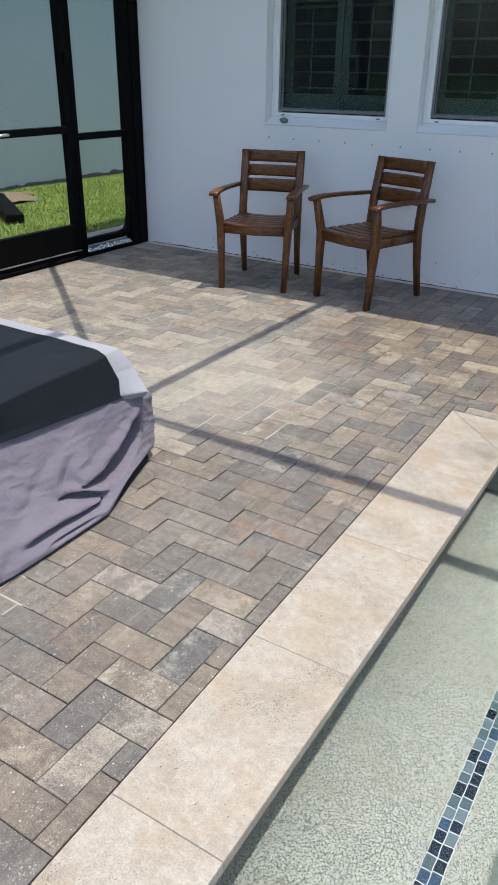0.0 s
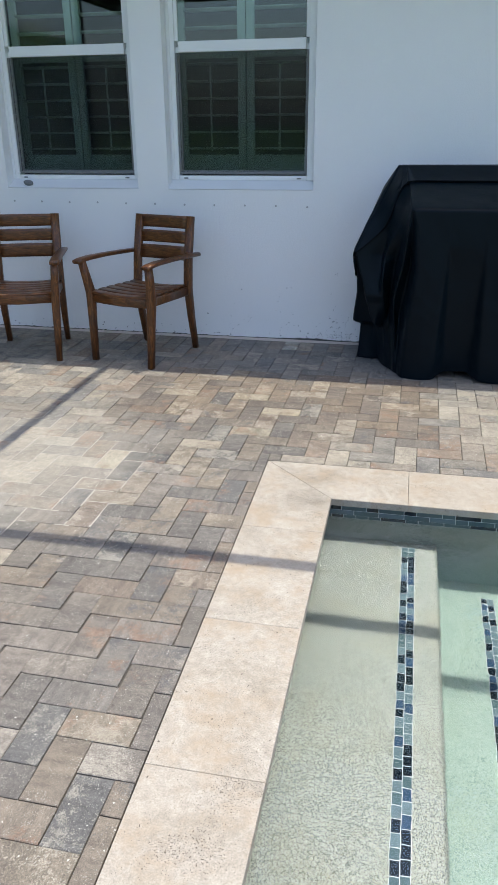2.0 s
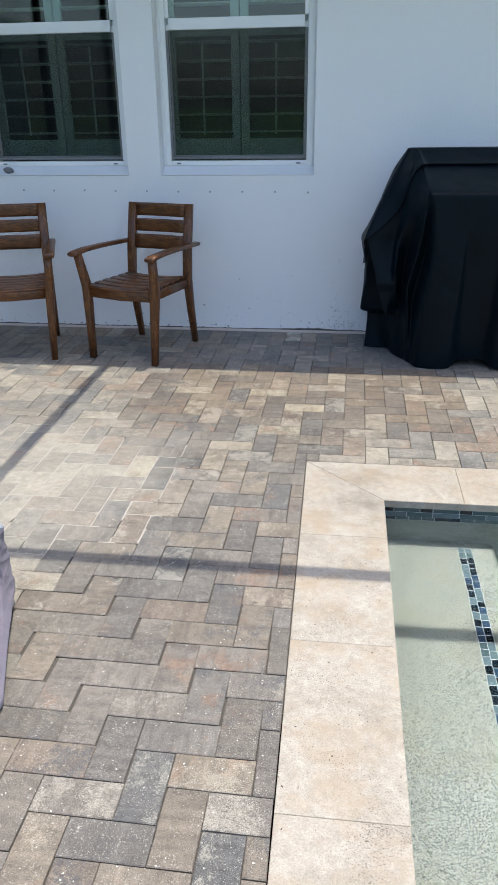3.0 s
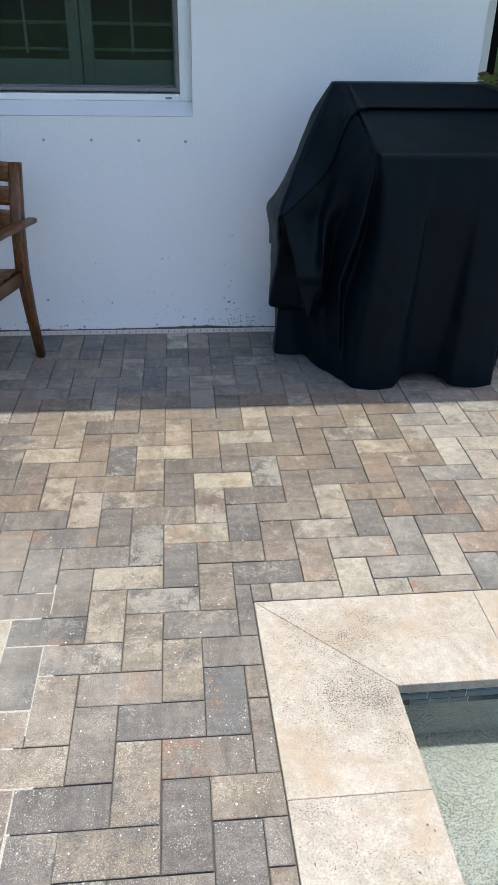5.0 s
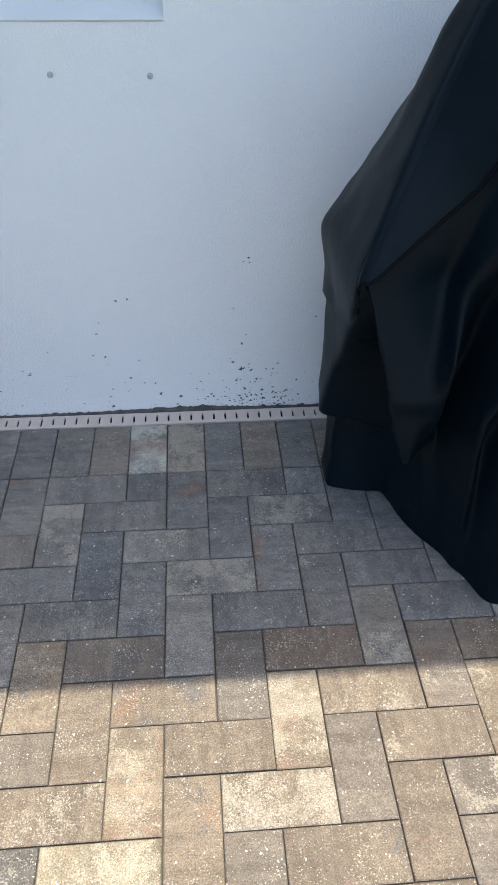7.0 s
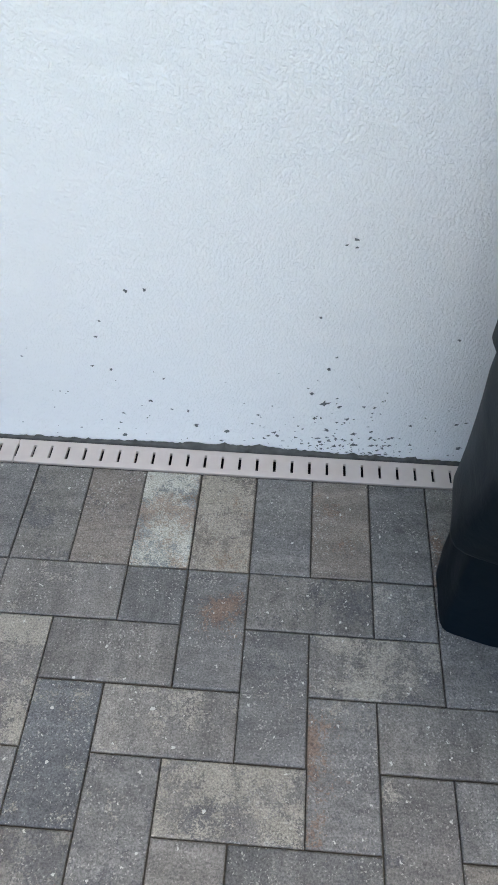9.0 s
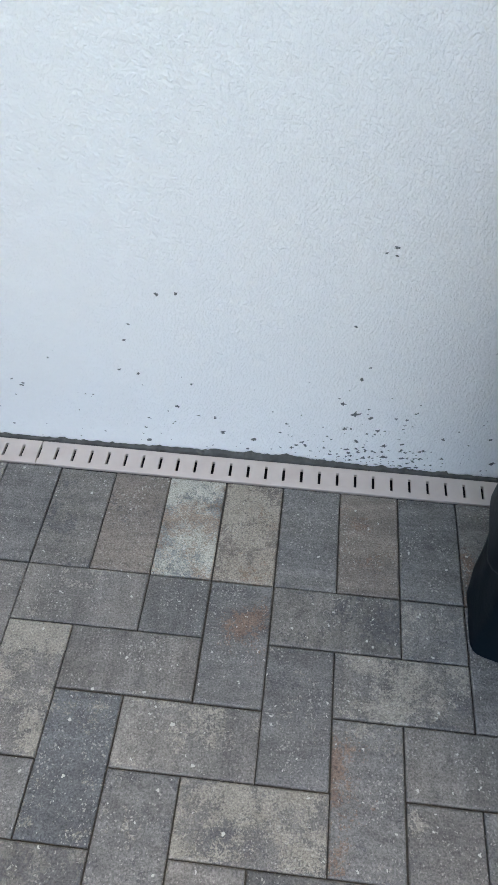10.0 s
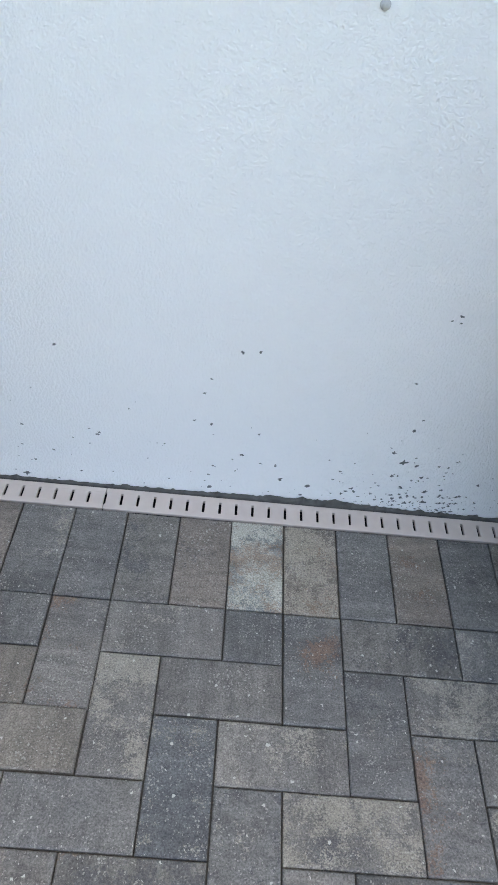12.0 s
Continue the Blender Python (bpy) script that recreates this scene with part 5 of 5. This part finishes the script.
for k in range(13):
    a = 2 * math.pi * k / 13 + pr.uniform(-0.2, 0.2)
    reach, high = pr.uniform(0.25, 0.5), pr.uniform(0.95, 1.45)
    bm = bmesh.new()
    pts = [V3((math.cos(a) * reach * s * s, math.sin(a) * reach * s * s, 0.3 + (high - 0.3) * (s - 0.22 * s ** 4))) for s in (i / 12 for i in range(13))]
    sweep(bm, pts, [(0.014 * (1 - 0.7 * i / 12), 0.012 * (1 - 0.7 * i / 12)) for i in range(13)], (math.cos(a), math.sin(a), 0.2), 4, 2.0)
    side = V3((-math.sin(a), math.cos(a), 0))
    for i in range(5, 13):
        for s in (-1, 1):
            for q in (0.0, 0.5):
                p = pts[i] if q == 0 or i == 12 else (pts[i] + pts[i + 1]) / 2
                d = (side * s + (pts[i] - pts[i - 1]).normalized() * 0.8 + V3((0, 0, -0.15))).normalized()
                ln = 0.20 * (1.15 - abs(i - 8) / 7)
                nrm = d.cross(V3((0, 0, 1))).normalized() * 0.008
                b0, b1, t0, m0, m1 = p - nrm * 0.4, p + nrm * 0.4, p + d * ln - V3((0, 0, 0.03)), p + d * ln * 0.5 - nrm, p + d * ln * 0.5 + nrm
                vs = [bm.verts.new(c) for c in (b0, b1, m1, t0, m0)]
                bm.faces.new(vs)
    part("frond", bm, M_PALM if k % 4 else M_PALM_DRY, palm)

# ---- pavers: a herringbone field with a soldier course along the drain ----
U, GAP, FX, FY = 0.102, 0.0013, 0.0, -0.066 - 2 * 0.102
INV = POOL.inverted()
pick = random.Random(21)
TONES = {"w": (0.190, 0.186, 0.168), "g": (0.164, 0.145, 0.127), "t": (0.176, 0.149, 0.121), "c": (0.110, 0.106, 0.102), "b": (0.152, 0.135, 0.117), "r": (0.166, 0.136, 0.112),
         "l": (0.198, 0.168, 0.133), "p": (0.232, 0.206, 0.158), "k": (0.139, 0.127, 0.115)}
# Pavers that stand out: tone and how far the cream clouds cover them, in hundredths, then kind and cell
SEEN = """l70H-5/6 l60V-3/5 t50H-1/6 l78V2/6 t58H3/6 l70V6/6 l70H8/7 l60V-6/6 g30H-4/7 t50V-2/6 t50H0/7 g30V3/7 t50H4/7 t50V7/7 l68V-5/7 t58H-3/8
l72V-1/7 l76H1/8 t40V4/8 g68H5/8 l66V8/8 t40V-4/8 p78H-2/9 t40V0/8 t52H2/9 g40V5/9 l76H6/9 p80H-6/9 c72V-3/9 b30V1/9 t62H3/10 t50V6/10 l60H7/10 l50H-5/10
t62V-2/10 b30H-1/10 c84V2/10 g40H4/11 t50H-4/11 p80H0/11 g40V3/11 l72V-5/11 k20V-1/11 k50H1/12 l60H5/12 t70H-3/12 r76V0/12 g82V4/12 r82V-4/12 t52H-2/13 t52H2/13
g40V5/13 k40V1/13 t80H3/14 b30V-3/13 p80H-1/14 k30H-5/14 c76V-2/14 r58V2/14 t50H4/15 t58H0/15 l62V3/15 b40H-4/15 k30V-1/15 k60H1/16 l77H-3/16 l82V4/16 t50V0/16
t50H2/17 b40V-4/16 k77H-2/17 k20S-4/0 b20S-3/0 r30S-2/0 w90S-1/0 r85S0/0 k10S1/0 r44S2/0 k10S3/0 b20S4/0 k30V-1/-1 g58H-3/0 k68V3/-1 b10H1/0 k40V0/0 g50H-2/1
k58V4/0 g73V-3/1 g78H2/1 k40V1/1 g63H-1/2 c64V-2/2 b30H3/2 k58V2/2 g82H0/3 k50V-1/3 b40H-3/4 g58V3/3 k50H1/4 l78H-1/34 k30H-2/33 c66V-2/34 t50V-1/35 g78H0/35
c70V0/36 t54H-2/37 r30V-3/37 t58V-2/38 l72H-1/38 k10V-1/39 r70H-2/41 g58H-3/40 g82V0/40 g78H0/39 g40H-4/39 k40H-3/36 g73H-4/35 t63V-4/36 b40V-5/35 r40H-5/34
k40V-3/33 g68H-3/32 k40V-1/31 g60H0/31 k30V1/31
p80V-6/18 c60H-5/18 g70H-4/19 g50H-3/20 l78V-3/17 l70V-2/18 l60V-1/19 g40H0/19 c30V0/20 k40H-2/21 l60V-2/22 g50H-1/22 k30V-1/23 t60H0/23 k40V0/24 t60H-3/24 g50V-3/21
k20H-4/23 t72H-5/22 g60V-4/24 r70V-5/23 c80V-3/25 g50H-2/25 g40H-1/26 k30V-2/26 k40V-1/27 k30H-4/27 r76H0/27"""
BLOOM = (0.2, 0.4, 0.5, 0.55, 0.6, 0.65, 0.7, 0.77)
KNOWN = {}
for word in SEEN.split():
    cell = word[4:].split("/")
    KNOWN[(word[3], int(cell[0]), int(cell[1]))] = (TONES[word[0]], int(word[1:3]) / 100)


def warp(x, y):
    """Squeezes and shifts the courses away from the house to fit the camera's view."""
    v = (FY - y) / U
    s = float(np.interp(v, (10, 18, 24, 28, 33, 41), (1.0, 0.985, 1.005, 0.990, 0.957, 0.945)))
    c = float(np.interp(v, (12.6, 22, 27, 30, 34, 39, 72), (0.0, 0.07, 0.13, 0.23, 0.40, 0.465, 0.90)))
    f = float(np.interp(v, (9, 18, 28, 34, 41, 72), (0.0, 0.215, 0.265, 0.48, 0.76, 1.50)))
    return U * (x / U * s + c), FY - U * (v - f)


def clip(poly, f):
    """The part of a convex outline where f is positive."""
    out = []
    for p, q in zip(poly, poly[1:] + poly[:1]):
        a, b = f(p), f(q)
        if a >= 0:
            out.append(p)
        if (a > 0) != (b > 0) and abs(a - b) > 1e-9:
            s = a / (a - b)
            out.append((p[0] + (q[0] - p[0]) * s, p[1] + (q[1] - p[1]) * s))
    return out


def area(poly):
    return abs(sum(p[0] * q[1] - q[0] * p[1] for p, q in zip(poly, poly[1:] + poly[:1]))) / 2 if len(poly) > 2 else 0.0


def pool_axes(p):
    q = INV @ V3((p[0], p[1], 0))
    return q.x, q.y


def outlines(rect):
    """The paver's outline, cut at the coping."""
    loc = [pool_axes(p) for p in rect]
    g = 0.002
    if all(west(p[1]) - g < p[0] < LX + g and LY - g < p[1] < g for p in loc):
        return []
    if all(p[0] < west(p[1]) - g or p[1] > g or p[0] > LX + g or p[1] < LY - g for p in loc):
        return [rect]
    left = clip(rect, lambda p: west(pool_axes(p)[1]) - g - pool_axes(p)[0])
    rest = clip(rect, lambda p: pool_axes(p)[0] + g - west(pool_axes(p)[1]))
    return [o for o in (left, clip(rest, lambda p: pool_axes(p)[1] - g), clip(clip(rest, lambda p: LY - g - pool_axes(p)[1]), lambda p: pool_axes(p)[0]),
                        clip(clip(clip(rest, lambda p: pool_axes(p)[0] - LX - g), lambda p: g - pool_axes(p)[1]), lambda p: pool_axes(p)[1] - LY)) if area(o) > 0.0004]


def prism(poly, verts, faces, z=0.0, r=0.0023, deep=-0.02):
    """A paver over a convex outline with a rounded arris."""
    k0, n = len(verts), len(poly)
    cx, cy = sum(p[0] for p in poly) / n, sum(p[1] for p in poly) / n

    def inset(d, h):
        for i in range(n):
            (ax, ay), (px, py), (bx, by) = poly[i - 1], poly[i], poly[(i + 1) % n]
            l0, l1 = math.hypot(px - ax, py - ay) or 1, math.hypot(bx - px, by - py) or 1
            n0, n1 = (-(py - ay) / l0, (px - ax) / l0), (-(by - py) / l1, (bx - px) / l1)
            s = max(0.3, 1 + n0[0] * n1[0] + n0[1] * n1[1])
            verts.append((px + d * (n0[0] + n1[0]) / s, py + d * (n0[1] + n1[1]) / s, h))
    inset(GAP, deep)
    inset(GAP, z - r * 0.8)
    inset(GAP + r, z)
    for a in (0, n):
        for i in range(n):
            faces.append((k0 + a + i, k0 + a + (i + 1) % n, k0 + a + n + (i + 1) % n, k0 + a + n + i))
    faces.append(tuple(k0 + 2 * n + i for i in range(n)))


layout = []
for i in range(-36, 80):
    layout.append((("S", i, 0), FX + i * U, FY, FX + (i + 1) * U, FY + 2 * U))
    for j in range(-1, 72):
        kind = (i - j) % 4
        if kind == 1 and j >= 0:
            layout.append((("H", i, j), FX + i * U, FY - (j + 1) * U, FX + (i + 2) * U, FY - j * U))
        elif kind == 0:
            layout.append((("V", i, j), FX + i * U, FY - (j + 2) * U, FX + (i + 1) * U, min(FY, FY - j * U)))

paving = thing("pavement", "grey and tan concrete pavers laid in herringbone", "paving", kind="structure")
bank, far_v, far_f, near = {}, [], [], []
for key, x0, y0, x1, y1 in layout:
    quad = [warp(*p) for p in ((x0, y0), (x1, y0), (x1, y1), (x0, y1))]
    if max(p[0] for p in quad) < -3.28:
        continue
    if max(p[1] for p in quad) < -6.15 or min(p[0] for p in quad) > 7.9:
        continue
    quad = [(max(p[0], -3.296), max(p[1], -6.18)) for p in quad]
    x0, x1, y0, y1 = (quad[0][0] + quad[3][0]) / 2, (quad[1][0] + quad[2][0]) / 2, quad[0][1], quad[2][1]
    polys = outlines(quad)
    mx, my = (x0 + x1) / 2, (y0 + y1) / 2
    close = (-0.80 < mx < 0.90 and my > -1.75) or (-0.66 < mx < 0.30 and -4.75 < my <= -1.75)
    for poly in polys:
        whole = len(polys) == 1 and area(poly) > area(quad) - 1e-6
        if close and len(near) < 330:
            near.append((key, poly, whole, x0, y0, x1, y1))
        else:
            prism(poly, far_v, far_f, pick.uniform(-0.0008, 0.0006))
field = new("paver_field", raw("paver_field", far_v, far_f, M_PAVER_FIELD))
field.parent = paving
tagged(field, "herringbone concrete pavers, grey, tan and brown", "", "", "stuff")
for key, poly, whole, x0, y0, x1, y1 in near:
    size = (round((x1 - x0) * 1500), round((y1 - y0) * 1500))
    if whole and size in bank:
        me = bank[size]
    else:
        vv, ff = [], []
        if whole:
            prism([(0, 0), (x1 - x0, 0), (x1 - x0, y1 - y0), (0, y1 - y0)], vv, ff)
        else:
            prism([(p[0] - x0, p[1] - y0) for p in poly], vv, ff)
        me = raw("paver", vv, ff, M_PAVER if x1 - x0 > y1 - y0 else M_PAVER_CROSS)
        if whole:
            bank[size] = me
    ob = new("paver", me)
    ob.parent = paving
    ob.matrix_basis = pose(x0 + pick.uniform(-0.0007, 0.0007), y0 + pick.uniform(-0.0007, 0.0007), pick.uniform(-0.0009, 0.0006), pick.uniform(-0.15, 0.15), pick.uniform(-0.15, 0.15), pick.uniform(-0.2, 0.2))
    c, cloud = KNOWN.get(key) or (TONES[pick.choice("ggttlbkgtl" if my > -2.2 else "ggtkktbgtr")], pick.choice(BLOOM if my > -1.75 else BLOOM[:5]))
    v = pick.uniform(0.93, 1.07) * (1.08, 1.08, 1.08, 1.08, 1.05, 0.98, 0.93, 0.88, 0.84)[max(0, min(8, key[2] + 1))] * (1.14 if key[2] > 18 else 1)          # eave-shaded courses lightened, sunlit ones darkened, in the base colour
    # shaded courses also tinted cooler, the sunlit ones beside them warmer
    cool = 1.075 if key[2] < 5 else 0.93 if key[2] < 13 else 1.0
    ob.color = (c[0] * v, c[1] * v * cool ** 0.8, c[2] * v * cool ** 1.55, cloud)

# ---- pale sand swept into some joints ----
sv, sf = [], []
for i in range(-90, -8):
    for j in range(-145, -45):
        x, y = (i + 0.5) * 0.03, (j + 0.5) * 0.03
        d = min(math.hypot(x + 0.92, y + 2.33) / 0.75, math.hypot(x + 2.0, y + 1.95) / 0.45, math.hypot(x + 0.50, y + 4.04) / 0.13)
        if d + 0.5 * noise.noise(V3((x * 3, y * 3, 7))) + 0.35 * noise.noise(V3((x * 11, y * 11, 3))) < 0.70:
            k = len(sv)
            sv += [(i * 0.03, j * 0.03, -0.0013), ((i + 1) * 0.03, j * 0.03, -0.0013), ((i + 1) * 0.03, (j + 1) * 0.03, -0.0013), (i * 0.03, (j + 1) * 0.03, -0.0013)]
            sf.append((k, k + 1, k + 2, k + 3))
tagged(new("joint_sand", raw("joint_sand", sv, sf, M_DRIFT_SAND)), "pale sand filling the joints between pavers", "joint sand", "", "stuff")

# ---- a dry twig on the pavers ----
bm = sweep(bmesh.new(), [(-0.020, 0.008, 0.003), (-0.012, -0.002, 0.006), (-0.004, -0.010, 0.004), (0.003, -0.004, 0.005), (0.010, 0.004, 0.008), (0.022, 0.006, 0.003)], [(0.002, 0.002), (0.004, 0.003), (0.005, 0.003), (0.004, 0.003), (0.003, 0.002), (0.0015, 0.0015)], (0, 0, 1), 4, 2.0)
twig = solid("twig", bm, mat_plain("dark_dry_bark", (0.035, 0.025, 0.018), 0.8), "small curled dry twig lying on the pavers", "twig", "", True)
twig.matrix_basis = pose(-0.410, -3.007, 0.0) @ Matrix.Scale(0.62, 4)
